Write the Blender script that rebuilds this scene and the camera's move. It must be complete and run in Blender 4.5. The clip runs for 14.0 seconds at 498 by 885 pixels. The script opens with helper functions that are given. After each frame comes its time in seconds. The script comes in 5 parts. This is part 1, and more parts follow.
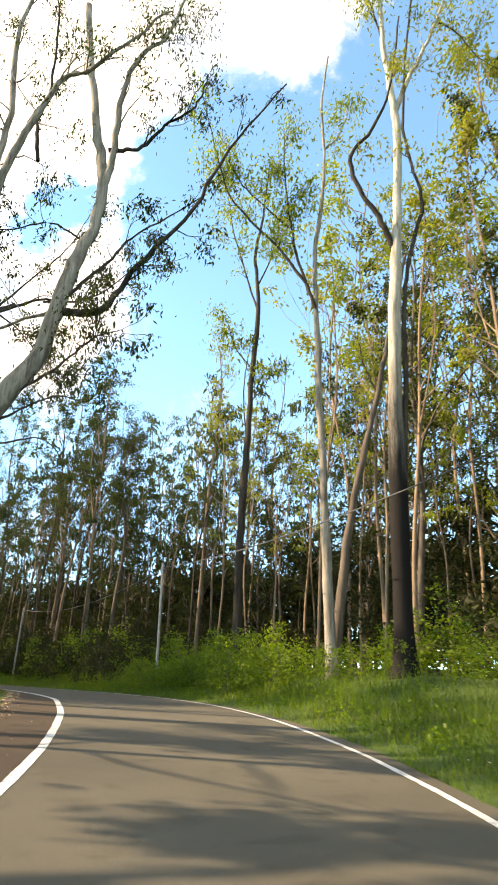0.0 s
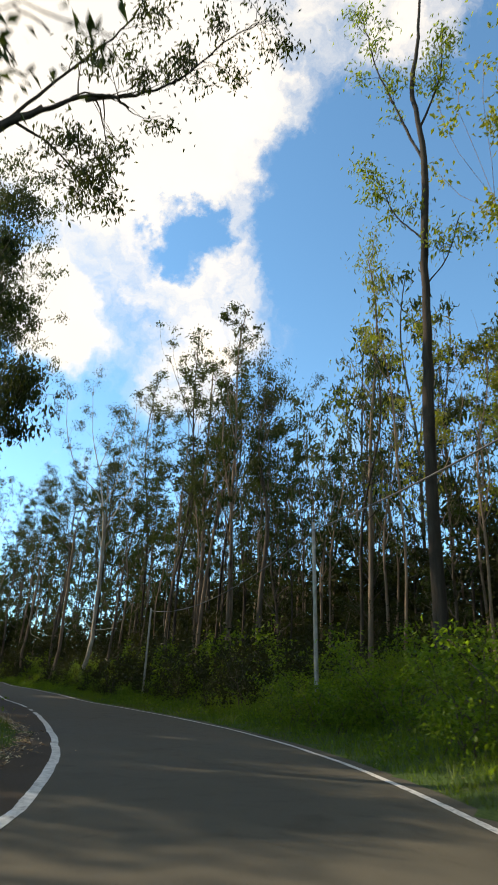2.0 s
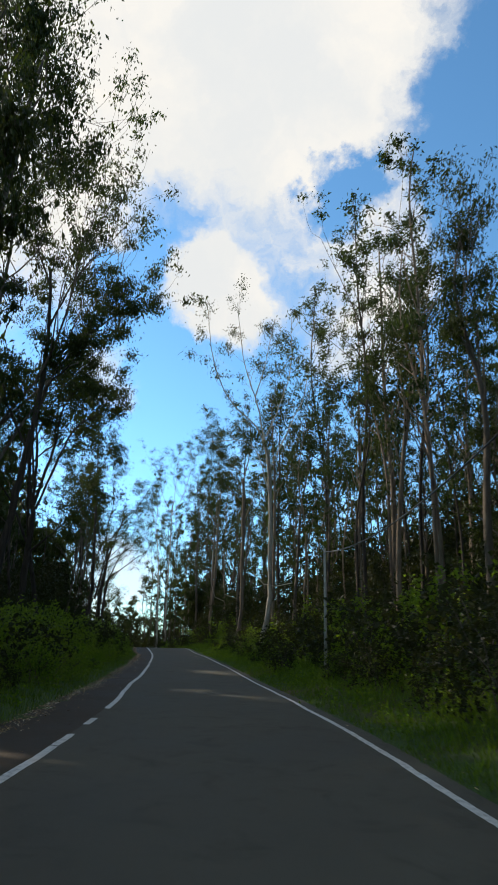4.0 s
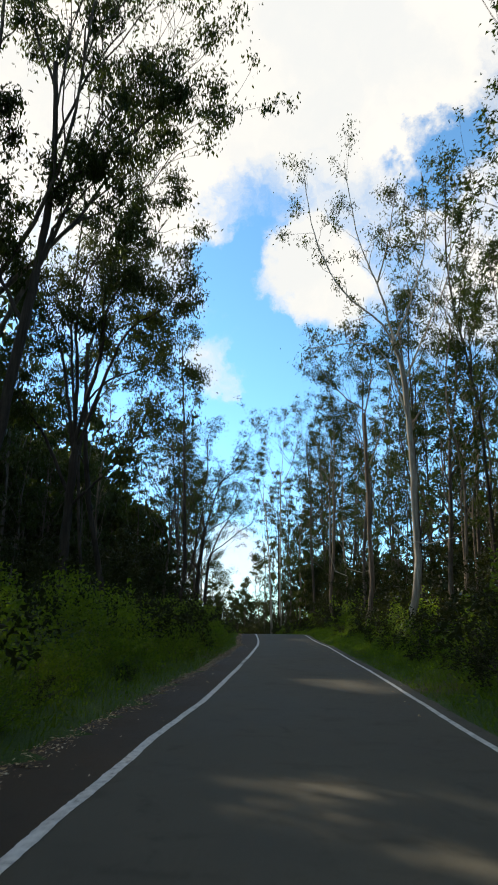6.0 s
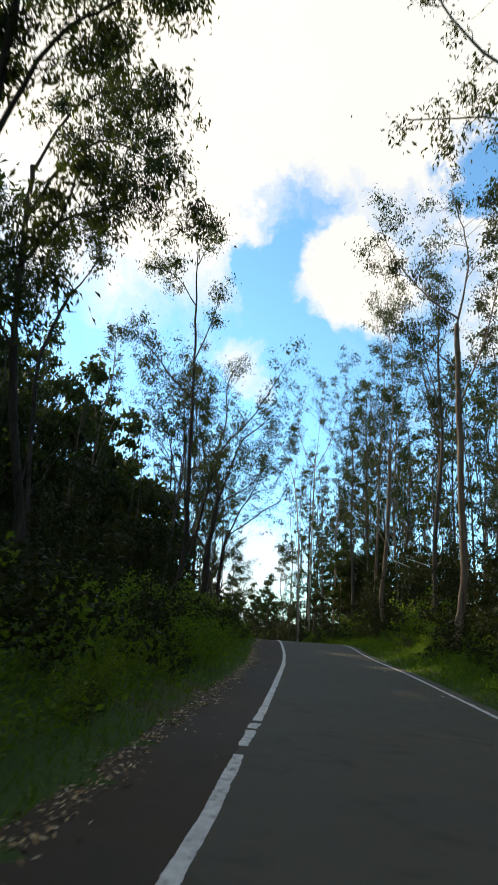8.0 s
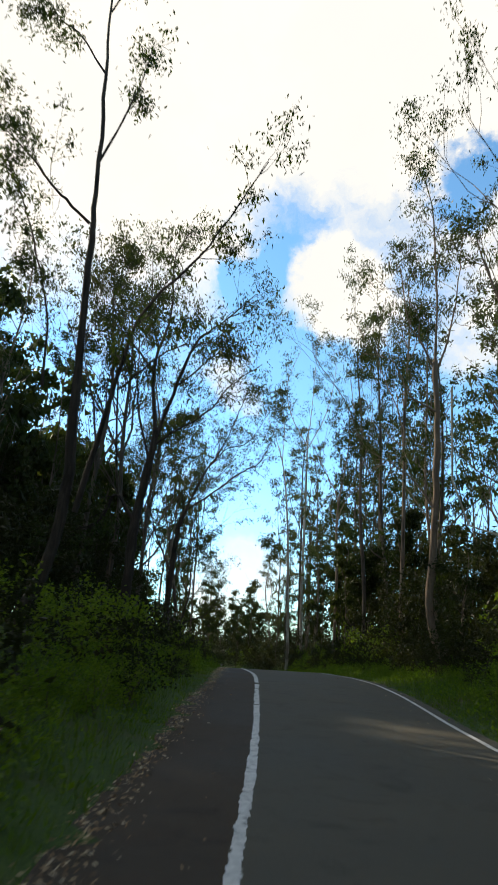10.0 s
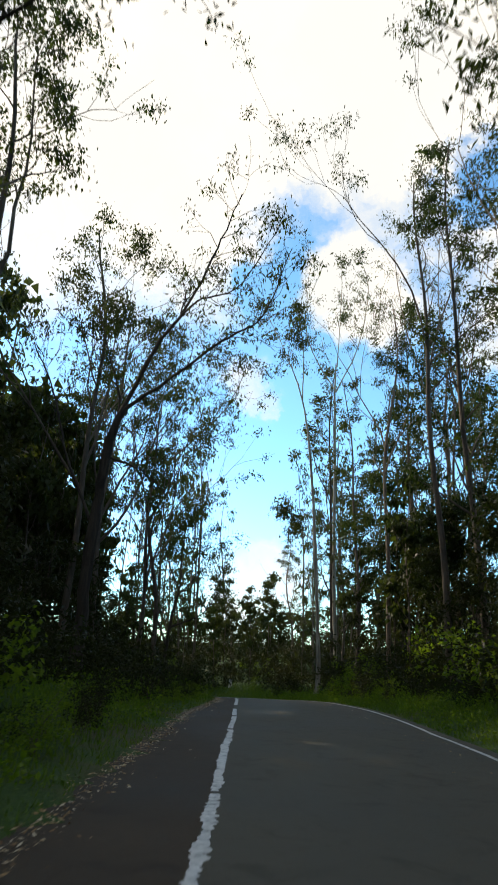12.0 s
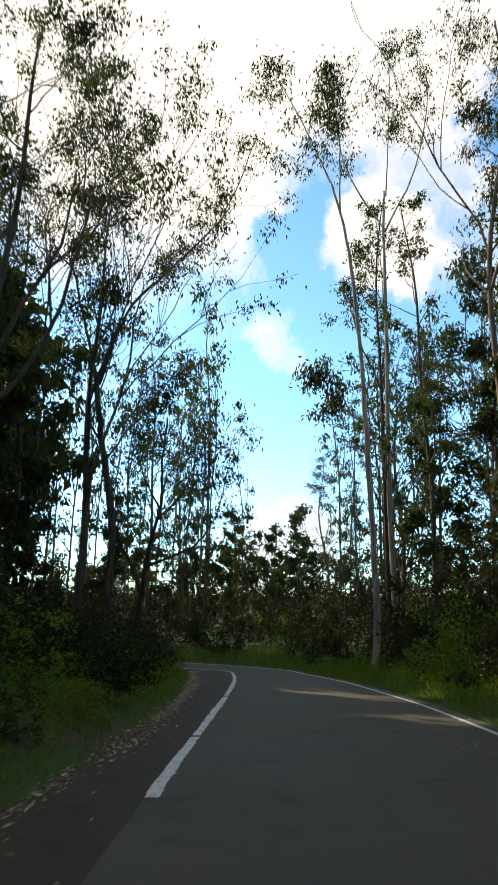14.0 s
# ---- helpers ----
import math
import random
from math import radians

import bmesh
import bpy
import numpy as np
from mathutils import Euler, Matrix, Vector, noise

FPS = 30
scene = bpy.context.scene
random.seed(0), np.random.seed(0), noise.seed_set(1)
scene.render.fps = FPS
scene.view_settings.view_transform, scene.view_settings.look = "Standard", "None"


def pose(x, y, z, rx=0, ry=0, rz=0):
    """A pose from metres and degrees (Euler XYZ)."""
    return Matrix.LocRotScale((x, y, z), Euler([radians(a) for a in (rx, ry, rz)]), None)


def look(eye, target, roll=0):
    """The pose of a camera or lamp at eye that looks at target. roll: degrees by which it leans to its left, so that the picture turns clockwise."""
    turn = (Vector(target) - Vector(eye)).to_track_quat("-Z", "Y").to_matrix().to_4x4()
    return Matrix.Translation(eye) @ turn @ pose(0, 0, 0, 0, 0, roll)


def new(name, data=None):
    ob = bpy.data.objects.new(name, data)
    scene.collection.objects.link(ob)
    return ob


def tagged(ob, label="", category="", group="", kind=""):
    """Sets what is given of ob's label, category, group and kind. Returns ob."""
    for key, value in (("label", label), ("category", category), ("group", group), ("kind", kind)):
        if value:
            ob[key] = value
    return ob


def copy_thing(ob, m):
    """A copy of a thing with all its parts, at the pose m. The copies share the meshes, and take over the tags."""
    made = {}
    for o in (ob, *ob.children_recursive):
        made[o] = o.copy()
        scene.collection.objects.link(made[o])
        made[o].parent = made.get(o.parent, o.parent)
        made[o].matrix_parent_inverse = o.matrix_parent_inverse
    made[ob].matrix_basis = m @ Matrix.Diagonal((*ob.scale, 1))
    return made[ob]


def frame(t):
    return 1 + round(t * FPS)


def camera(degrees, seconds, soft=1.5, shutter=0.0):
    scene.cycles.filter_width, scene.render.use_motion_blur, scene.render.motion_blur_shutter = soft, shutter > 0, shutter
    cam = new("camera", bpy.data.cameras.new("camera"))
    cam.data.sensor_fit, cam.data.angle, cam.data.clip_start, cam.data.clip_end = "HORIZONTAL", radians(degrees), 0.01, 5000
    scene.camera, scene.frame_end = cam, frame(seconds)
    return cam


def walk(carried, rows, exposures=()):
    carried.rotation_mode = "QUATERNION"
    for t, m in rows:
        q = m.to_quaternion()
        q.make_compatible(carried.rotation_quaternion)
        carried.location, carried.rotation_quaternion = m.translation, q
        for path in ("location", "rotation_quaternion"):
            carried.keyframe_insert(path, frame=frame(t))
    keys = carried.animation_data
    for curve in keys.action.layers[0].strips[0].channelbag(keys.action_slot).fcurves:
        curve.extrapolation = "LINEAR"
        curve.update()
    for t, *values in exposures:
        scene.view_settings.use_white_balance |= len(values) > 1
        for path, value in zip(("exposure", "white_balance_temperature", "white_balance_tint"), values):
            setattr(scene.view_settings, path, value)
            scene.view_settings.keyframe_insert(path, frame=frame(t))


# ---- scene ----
cam = camera(41.8, 14.0, shutter=0.25)
PATH = [
    (0, (0.336, 4.76, 1.464), (0.04, 6.604, 2.18), 2.7),
    (0.5, (-0.151, 7.646, 1.583), (-0.574, 9.452, 2.331), 2.5),
    (1, (-0.853, 10.298, 1.81), (-1.383, 12.076, 2.557), 2.6),
    (1.5, (-1.744, 13.136, 1.962), (-2.4, 14.884, 2.677), 3.5),
    (2, (-2.645, 15.977, 2.115), (-3.376, 17.695, 2.831), 3.0),
    (2.5, (-3.616, 18.673, 2.335), (-4.472, 20.344, 3.024), 2.6),
    (3, (-4.73, 21.314, 2.504), (-5.698, 22.941, 3.148), 1.7),
    (3.5, (-6.016, 24.286, 2.593), (-7.125, 25.84, 3.187), 0.9),
    (4, (-7.993, 27.151, 2.643), (-9.216, 28.62, 3.231), 1.5),
    (6.5, (-20.716, 40.087, 2.733), (-22.231, 41.278, 3.268), 1.6),
    (7, (-23.692, 42.613, 2.698), (-25.244, 43.753, 3.24), 3.0),
    (7.5, (-26.969, 45.405, 2.754), (-28.511, 46.561, 3.29), 3.7),
    (8, (-30.265, 48.228, 2.729), (-31.792, 49.402, 3.269), 4.0),
    (8.5, (-33.841, 51.374, 2.722), (-35.373, 52.543, 3.255), 4.9),
    (11, (-53.292, 69.287, 3.395), (-54.776, 70.483, 4.001), 2.3),
    (11.5, (-57.146, 72.73, 3.302), (-58.653, 73.901, 3.9), 1.9),
    (12, (-60.689, 75.778, 3.483), (-62.219, 76.923, 4.072), 2.3),
    (12.5, (-64.051, 78.637, 3.535), (-65.603, 79.79, 4.044), 1.5),
    (13, (-67.772, 81.923, 3.492), (-69.344, 83.059, 3.981), 1.4),
    (13.5, (-71.53, 84.949, 3.307), (-73.135, 86.046, 3.782), 1.4),
    (14, (-75.335, 87.958, 3.122), (-76.94, 89.061, 3.578), 1.2),
]

EXPOSURES = [(0, 1.5, 9600, 18), (0.5, 1.45, 9400, 17), (1.0, 1.02, 8900, 15), (1.5, 0.72, 8500, 13), (2.0, 0.42, 8000, 12), (3.0, 0.1, 7200, 10), (4.0, 0.1, 7100, 10),
             (6.5, 0.3, 7400, 10), (8.5, 0.38, 7700, 10), (11, 0.32, 7600, 10), (12.5, 0.4, 7700, 10), (14, 0.46, 7900, 12)]
walk(cam, [(t, look(eye, target, roll)) for t, eye, target, roll in PATH], EXPOSURES)

# ------------------------------------------------------------------ world, sun
SUN_YAW, SUN_UP = 98.0, 28.5        # degrees to the left of +y, and above the horizon


def heading(yaw, up):
    a, b = radians(yaw), radians(up)
    return Vector((-math.sin(a) * math.cos(b), math.cos(a) * math.cos(b), math.sin(b)))


class Nodes:
    """A small writer of node trees."""

    def __init__(self, tree):
        self.tree = tree
        tree.nodes.clear()

    def add(self, kind, **values):
        node = self.tree.nodes.new(kind)
        for key, value in values.items():
            if key == "sky_type":
                node.sky_type = value
            else:
                self.put(node.inputs[key.replace("_", " ")], value)
        return node

    def put(self, socket, value):
        if hasattr(value, "is_output"):
            self.tree.links.new(value, socket)
        else:
            socket.default_value = value

    def math(self, op, a, b=0.0, c=0.0, clamp=False):
        node = self.tree.nodes.new("ShaderNodeMath")
        node.operation, node.use_clamp = op, clamp
        for socket, value in zip(node.inputs, (a, b, c)):
            self.put(socket, value)
        return node.outputs[0]

    def vec(self, op, a, b=(0, 0, 0), scale=None):
        node = self.tree.nodes.new("ShaderNodeVectorMath")
        node.operation = op
        self.put(node.inputs[0], a)
        self.put(node.inputs[1], b)
        if scale is not None:
            self.put(node.inputs["Scale"], scale)
        return node.outputs["Value" if op in ("DOT_PRODUCT", "LENGTH") else "Vector"]

    def noise(self, scale, detail=4.0, rough=0.55, at=None, output="Fac", distortion=0.0):
        node = self.tree.nodes.new("ShaderNodeTexNoise")
        self.put(node.inputs["Scale"], scale)
        self.put(node.inputs["Detail"], detail)
        self.put(node.inputs["Roughness"], rough)
        self.put(node.inputs["Distortion"], distortion)
        if at is not None:
            self.put(node.inputs["Vector"], at)
        return node.outputs[output]

    def ramp(self, fac, *stops):
        node = self.tree.nodes.new("ShaderNodeValToRGB")
        els = node.color_ramp.elements
        while len(els) < len(stops):
            els.new(0.5)
        for el, (at, colour) in zip(els, stops):
            el.position = at
            el.color = (*colour, 1) if len(colour) == 3 else colour
        self.put(node.inputs[0], fac)
        return node.outputs[0]

    def span(self, value, a, b, c=0.0, d=1.0):
        node = self.tree.nodes.new("ShaderNodeMapRange")
        node.interpolation_type = "SMOOTHSTEP"
        for socket, v in zip(node.inputs, (value, a, b, c, d)):
            self.put(socket, v)
        return node.outputs[0]

    def mix(self, fac, a, b, how="MIX"):
        node = self.tree.nodes.new("ShaderNodeMix")
        node.data_type, node.blend_type = "RGBA", how
        self.put(node.inputs[0], fac)
        for socket, v in ((node.inputs[6], a), (node.inputs[7], b)):
            self.put(socket, (*v, 1) if isinstance(v, tuple) and len(v) == 3 else v)
        return node.outputs[2]

    def bump(self, height, strength=0.3, distance=0.02):
        node = self.tree.nodes.new("ShaderNodeBump")
        self.put(node.inputs["Height"], height)
        node.inputs["Strength"].default_value = strength
        node.inputs["Distance"].default_value = distance
        return node.outputs[0]


# Cloud banks (+) and clear patches (-): yaw, height, radius in degrees, weight.
CLOUDS = [
    (39, 50, 17, 0.5), (41, 31, 7, 0.45), (28, 33, 7, 0.45), (33, 47, 10, 0.4), (6, 57, 10, 0.5), (30, 27, 6, 0.45),
    (43, 29.5, 5.5, 0.7), (43, 47, 14, 0.5), (68, 37, 16, 0.6), (78, 48, 14, 0.5), (60, 36, 10, 0.25), (53, 22.5, 3.5, 0.5), (58, 48, 14, 0.5), (52, 4, 7, 0.4),
    (31, 38.5, 3.5, -0.75), (52, 31, 3.6, -0.6), (47, 23.5, 3.2, -0.65), (49, 16, 5, -0.7), (53, 11, 5, -0.5), (12, 40, 11, -0.75),
    # The three widest banks below are unseen, added to whiten the light in shade.
    (5, 36, 13, -0.8), (-9, 45, 12, -0.7), (45, 17, 5, -0.5), (-160, 60, 45, 0.3), (-100, 35, 40, 0.26), (160, 40, 40, 0.24), (58, 19, 4, -0.5), (22, 24, 5, -0.35), (-5, 20, 12, -0.5),
]


def build_world():
    world = bpy.data.worlds.new("sky")
    world.use_nodes = True
    scene.world = world
    n = Nodes(world.node_tree)
    sky = n.add("ShaderNodeTexSky", sky_type="NISHITA")
    sky.sun_disc, sky.sun_elevation, sky.sun_rotation = False, radians(SUN_UP), radians(-SUN_YAW)
    sky.altitude, sky.air_density, sky.dust_density, sky.ozone_density = 1800, 1.0, 0.6, 1.6
    way = n.add("ShaderNodeTexCoord").outputs["Generated"]
    drift = n.vec("SCALE", n.vec("SUBTRACT", n.noise(4.0, 8, 0.62, way, "Color"), (0.5, 0.5, 0.5)), scale=0.16)
    curl = n.vec("SCALE", n.vec("SUBTRACT", n.noise(13.0, 6, 0.6, way, "Color"), (0.5, 0.5, 0.5)), scale=0.11)
    bent = n.vec("NORMALIZE", n.vec("ADD", n.vec("ADD", way, drift), curl))
    total = 0.17
    for yaw, up, wide, weight in CLOUDS:
        near = n.vec("DOT_PRODUCT", bent, tuple(heading(yaw, up)))
        total = n.math("MULTIPLY_ADD", n.span(near, math.cos(radians(wide)), math.cos(radians(wide * 0.2))), weight, total)
    fine = n.math("SUBTRACT", n.noise(11.0, 10, 0.64, bent), 0.5)
    total = n.math("MULTIPLY_ADD", fine, 1.25, total)
    cover = n.span(total, 0.12, 0.92)
    shade = n.noise(4.5, 5, 0.55, n.vec("ADD", bent, (3.1, 0.4, 0.2)))
    white = n.mix(n.span(shade, 0.35, 0.68), (0.80, 0.86, 0.93), (1.0, 0.997, 0.985))
    clear = n.add("ShaderNodeBackground", Color=n.mix(1.0, sky.outputs[0], (0.56, 0.95, 1.09), "MULTIPLY"), Strength=0.25)
    cloud = n.add("ShaderNodeBackground", Color=white, Strength=0.92)
    both = n.add("ShaderNodeMixShader", Fac=cover)
    n.tree.links.new(clear.outputs[0], both.inputs[1])
    n.tree.links.new(cloud.outputs[0], both.inputs[2])
    n.tree.links.new(both.outputs[0], n.add("ShaderNodeOutputWorld").inputs[0])


build_world()
sun = new("sun", bpy.data.lights.new("sun", "SUN"))
sun.data.energy, sun.data.angle, sun.data.color = 5.0, radians(0.6), (1.0, 0.94, 0.83)
sun.matrix_world = look(heading(SUN_YAW, SUN_UP) * 200, (0, 0, 0))


# ------------------------------------------------------------------ materials
def material(name):
    mat = bpy.data.materials.new(name)
    mat.use_nodes = True
    n = Nodes(mat.node_tree)
    return mat, n, n.add("ShaderNodeTexCoord").outputs["Object"]


def finish(n, shader):
    n.tree.links.new(shader, n.add("ShaderNodeOutputMaterial").inputs[0])


def surface(n, colour, rough=0.8, normal=None, metal=0.0, spec=0.5):
    node = n.add("ShaderNodeBsdfPrincipled", Base_Color=colour, Roughness=rough, Metallic=metal)
    node.inputs["Specular IOR Level"].default_value = spec
    if normal is not None:
        n.put(node.inputs["Normal"], normal)
    return node.outputs[0]


def make_asphalt(name, dark, light, stain):
    mat, n, at = material(name)
    wide = n.noise(0.35, 5, 0.6, at)
    grain = n.noise(60, 3, 0.7, at)
    pebble = n.noise(240, 2, 0.6, at)
    base = n.ramp(wide, (0.3, dark), (0.7, light))
    patchy = n.noise(1.7, 6, 0.65, at, distortion=0.8)
    base = n.mix(n.span(patchy, 0.5, 0.72, 0, 0.45), base, stain)
    base = n.mix(n.span(grain, 0.45, 0.75, 0, 0.35), base, stain)
    base = n.mix(n.span(pebble, 0.55, 0.8, 0, 0.35), base, tuple(c * 1.9 for c in light))
    finish(n, surface(n, base, n.span(wide, 0.3, 0.7, 0.72, 0.9), n.bump(pebble, 0.35, 0.008), spec=0.14))
    return mat


def make_paint():
    mat, n, at = material("worn_white_paint")
    wear = n.noise(9, 6, 0.7, at)
    base = n.ramp(wear, (0.34, (0.13, 0.125, 0.115)), (0.42, (0.42, 0.405, 0.365)), (0.56, (0.58, 0.56, 0.51)), (0.75, (0.68, 0.66, 0.60)))
    finish(n, surface(n, base, 0.7, n.bump(wear, 0.2, 0.004)))
    return mat


def make_ground():
    mat, n, at = material("forest_soil")
    wide, fine, spot = n.noise(0.22, 5, 0.6, at), n.noise(3.5, 6, 0.7, at), n.noise(22, 4, 0.7, at)
    soil = n.ramp(fine, (0.3, (0.045, 0.032, 0.02)), (0.55, (0.10, 0.068, 0.04)), (0.8, (0.16, 0.115, 0.07)))
    moss = n.ramp(spot, (0.3, (0.02, 0.045, 0.01)), (0.7, (0.07, 0.115, 0.025)))
    base = n.mix(n.span(wide, 0.28, 0.5), soil, moss)
    finish(n, surface(n, base, 0.95, n.bump(spot, 0.8, 0.06), spec=0.2))
    return mat


def make_leaf(name, dark, light, old, shine=0.16, glow=0.5):
    """Thin leaves: gloss on top, light through them. Tint varies by plant and by leaf."""
    mat, n, at = material(name)
    each = n.add("ShaderNodeNewGeometry").outputs["Random Per Island"]
    plant = n.add("ShaderNodeObjectInfo").outputs["Random"]
    base = n.mix(each, dark, light)
    base = n.mix(n.span(plant, 0.0, 1.0, 0.0, 0.45), base, old)
    base = n.mix(n.span(n.noise(0.5, 3, 0.5, at), 0.5, 0.75, 0, 0.5), base, old)
    skin = surface(n, base, 0.45, spec=shine)
    thin = n.add("ShaderNodeBsdfTranslucent", Color=n.mix(1.0, base, (1.9, 2.1, 0.9), "MULTIPLY"))
    both = n.add("ShaderNodeMixShader", Fac=glow)
    n.tree.links.new(skin, both.inputs[1])
    n.tree.links.new(thin.outputs[0], both.inputs[2])
    finish(n, both.outputs[0])
    return mat


def make_bark(name, pale, mid, dark, patch=0.5, char=None):
    mat, n, at = material(name)
    long = n.vec("MULTIPLY", at, (6.0, 6.0, 0.7))
    streak, blot, fine = n.noise(1.0, 6, 0.65, long, distortion=0.6), n.noise(0.55, 5, 0.6, at), n.noise(14, 5, 0.7, long)
    base = n.ramp(streak, (0.32, dark), (0.5, mid), (0.68, pale))
    base = n.mix(n.span(blot, patch, patch + 0.16), base, dark)
    base = n.mix(n.span(n.add("ShaderNodeObjectInfo").outputs["Random"], 0, 1, 0, 0.45), base, mid)
    if char:                                # foot blackened by an old ground fire, to an uneven height
        apart = n.add("ShaderNodeSeparateXYZ", Vector=at)
        up = n.math("MULTIPLY_ADD", n.noise(0.8, 5, 0.7, long), char * 0.7, apart.outputs["Z"])
        base = n.mix(n.span(up, char * 0.9, char * 1.5, 1.0, 0.0), base, (0.011, 0.009, 0.008))
    finish(n, surface(n, base, 0.85, n.bump(n.math("ADD", streak, n.math("MULTIPLY", fine, 0.5)), 0.6, 0.03), spec=0.12))
    return mat


def make_plain(name, a, b, scale=6.0, rough=0.8, metal=0.0):
    mat, n, at = material(name)
    wear = n.noise(scale, 6, 0.65, at)
    finish(n, surface(n, n.ramp(wear, (0.3, a), (0.7, b)), rough, n.bump(wear, 0.25, 0.01), metal))
    return mat


def make_litter(name, *tints):
    mat, n, at = material(name)
    each = n.add("ShaderNodeNewGeometry").outputs["Random Per Island"]
    stops = [(i / (len(tints) - 1), c) for i, c in enumerate(tints)]
    finish(n, surface(n, n.ramp(each, *stops), 0.8, spec=0.3))
    return mat


ASPHALT = make_asphalt("grey_asphalt", (0.068, 0.060, 0.043), (0.104, 0.093, 0.069), (0.036, 0.031, 0.021))
SHOULDER = make_asphalt("brown_worn_asphalt", (0.040, 0.029, 0.018), (0.070, 0.051, 0.034), (0.025, 0.018, 0.012))
PAINT = make_paint()
SOIL = make_ground()
# One gum leaf in two tones: shade in the first colour, sunlight in the second.
SHADE_GUM_LEAF = make_leaf("shade_dark_gum_leaf", (0.015, 0.024, 0.008), (0.040, 0.056, 0.015), (0.046, 0.046, 0.018), shine=0.08, glow=0.3)
SUN_LEAF = make_leaf("sunlit_yellow_gum_leaf", (0.080, 0.110, 0.015), (0.195, 0.210, 0.028), (0.190, 0.150, 0.038))
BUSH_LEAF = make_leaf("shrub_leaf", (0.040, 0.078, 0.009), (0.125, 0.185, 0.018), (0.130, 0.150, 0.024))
# Shrub leaf again, with the gloom under the trees put into its colour.
SHADED_LEAF = make_leaf("shaded_undergrowth_leaf", (0.011, 0.017, 0.006), (0.028, 0.038, 0.011), (0.038, 0.030, 0.015), shine=0.08, glow=0.26)
GRASS = make_leaf("grass_blade", (0.030, 0.062, 0.008), (0.090, 0.160, 0.015), (0.105, 0.125, 0.025))
PALE_BARK = make_bark("pale_gum_bark", (0.46, 0.42, 0.36), (0.30, 0.26, 0.21), (0.12, 0.095, 0.075), 0.56)
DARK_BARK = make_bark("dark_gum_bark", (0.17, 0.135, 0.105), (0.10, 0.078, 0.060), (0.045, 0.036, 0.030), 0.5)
# Near-black for dark boughs, and for gums whose backlit silhouette goes into the colour.
BLACK_BARK = make_bark("black_backlit_gum_bark", (0.085, 0.066, 0.050), (0.048, 0.038, 0.030), (0.022, 0.018, 0.015), 0.5)
CHARRED_BARK = make_bark("charred_gum_bark", (0.50, 0.46, 0.40), (0.36, 0.32, 0.26), (0.16, 0.125, 0.10), 0.6, 10.0)
BROWN_BARK = make_bark("brown_gum_bark", (0.27, 0.20, 0.15), (0.17, 0.125, 0.090), (0.075, 0.055, 0.042), 0.5)
GREY_BARK = make_bark("grey_gum_bark", (0.36, 0.32, 0.27), (0.22, 0.19, 0.155), (0.09, 0.072, 0.058), 0.52)
TAN_BARK = make_bark("tan_sapling_bark", (0.34, 0.24, 0.16), (0.22, 0.15, 0.10), (0.09, 0.06, 0.042), 0.55)
CONCRETE = make_plain("weathered_concrete", (0.20, 0.185, 0.16), (0.36, 0.34, 0.30), 5.0, 0.9)
STEEL = make_plain("dull_steel", (0.16, 0.16, 0.16), (0.28, 0.28, 0.27), 20.0, 0.5, 0.8)
CABLE = make_plain("black_cable", (0.03, 0.03, 0.03), (0.06, 0.06, 0.06), 20.0, 0.6)
WHITEWASH = make_plain("whitewashed_stone", (0.62, 0.61, 0.58), (0.80, 0.79, 0.76), 12.0, 0.85)
VINE_SKIN = make_plain("dry_vine_skin", (0.24, 0.20, 0.15), (0.40, 0.35, 0.28), 8.0, 0.9)
LITTER = make_litter("dry_leaf_litter", (0.12, 0.065, 0.03), (0.30, 0.18, 0.08), (0.44, 0.32, 0.17), (0.58, 0.49, 0.34))


# ------------------------------------------------------------------ the road's line and the lie of the land
BENDS = [
    (2.71, -6.99, 0.01), (0.49, 4.81, 0.03), (-1.5, 12.46, 0.56), (-4.38, 19.92, 1.03), (-8.19, 27.07, 1.17), (-14.42, 33.65, 1.21),
    (-20.77, 40.2, 1.23), (-28.1, 46.48, 1.24), (-35.02, 52.55, 1.41), (-43.65, 60.45, 1.52), (-53.45, 69.4, 1.62), (-60.8, 75.84, 1.87),
    (-66.88, 81.2, 1.86), (-73.03, 86.33, 1.65), (-79.7, 90.79, 1.39), (-86.33, 95.28, 0.99),
]


def road_line():
    """The driven line, a point every half metre: its places, its length from the start, its way."""
    knots = [Vector(p) for p in BENDS]
    back = (knots[0] - knots[1]).normalized()
    knots.insert(0, knots[0] + back * 30)
    yaw = math.atan2(knots[-1].y - knots[-2].y, knots[-1].x - knots[-2].x)
    drop = -0.066
    for i in range(26):                     # over the crest the road swings to the left
        yaw += radians(1.0 if i < 5 else 15.0 if i < 11 else 2.0)
        knots.append(knots[-1] + Vector((math.cos(yaw) * 4, math.sin(yaw) * 4, drop * 4)))
        drop = min(drop + 0.016, -0.004) if i > 4 else drop - 0.004
    out = []
    for i in range(len(knots) - 1):
        a, b, c, d = knots[max(i - 1, 0)], knots[i], knots[i + 1], knots[min(i + 2, len(knots) - 1)]
        for k in range(16):
            u = k / 16
            out.append(0.5 * (2 * b + (c - a) * u + (2 * a - 5 * b + 4 * c - d) * u * u + (3 * b - a - 3 * c + d) * u ** 3))
    p = np.array(out)
    far = np.r_[0, np.cumsum(np.hypot(*np.diff(p[:, :2], axis=0).T))]
    s = np.arange(0, far[-1], 0.5)
    p = np.stack([np.interp(s, far, p[:, k]) for k in range(3)], 1)
    s -= s[np.argmin(np.hypot(p[:, 0] - BENDS[1][0], p[:, 1] - BENDS[1][1]))]
    way = np.gradient(p[:, :2], axis=0)
    return p, s, way / np.hypot(*way.T)[:, None]


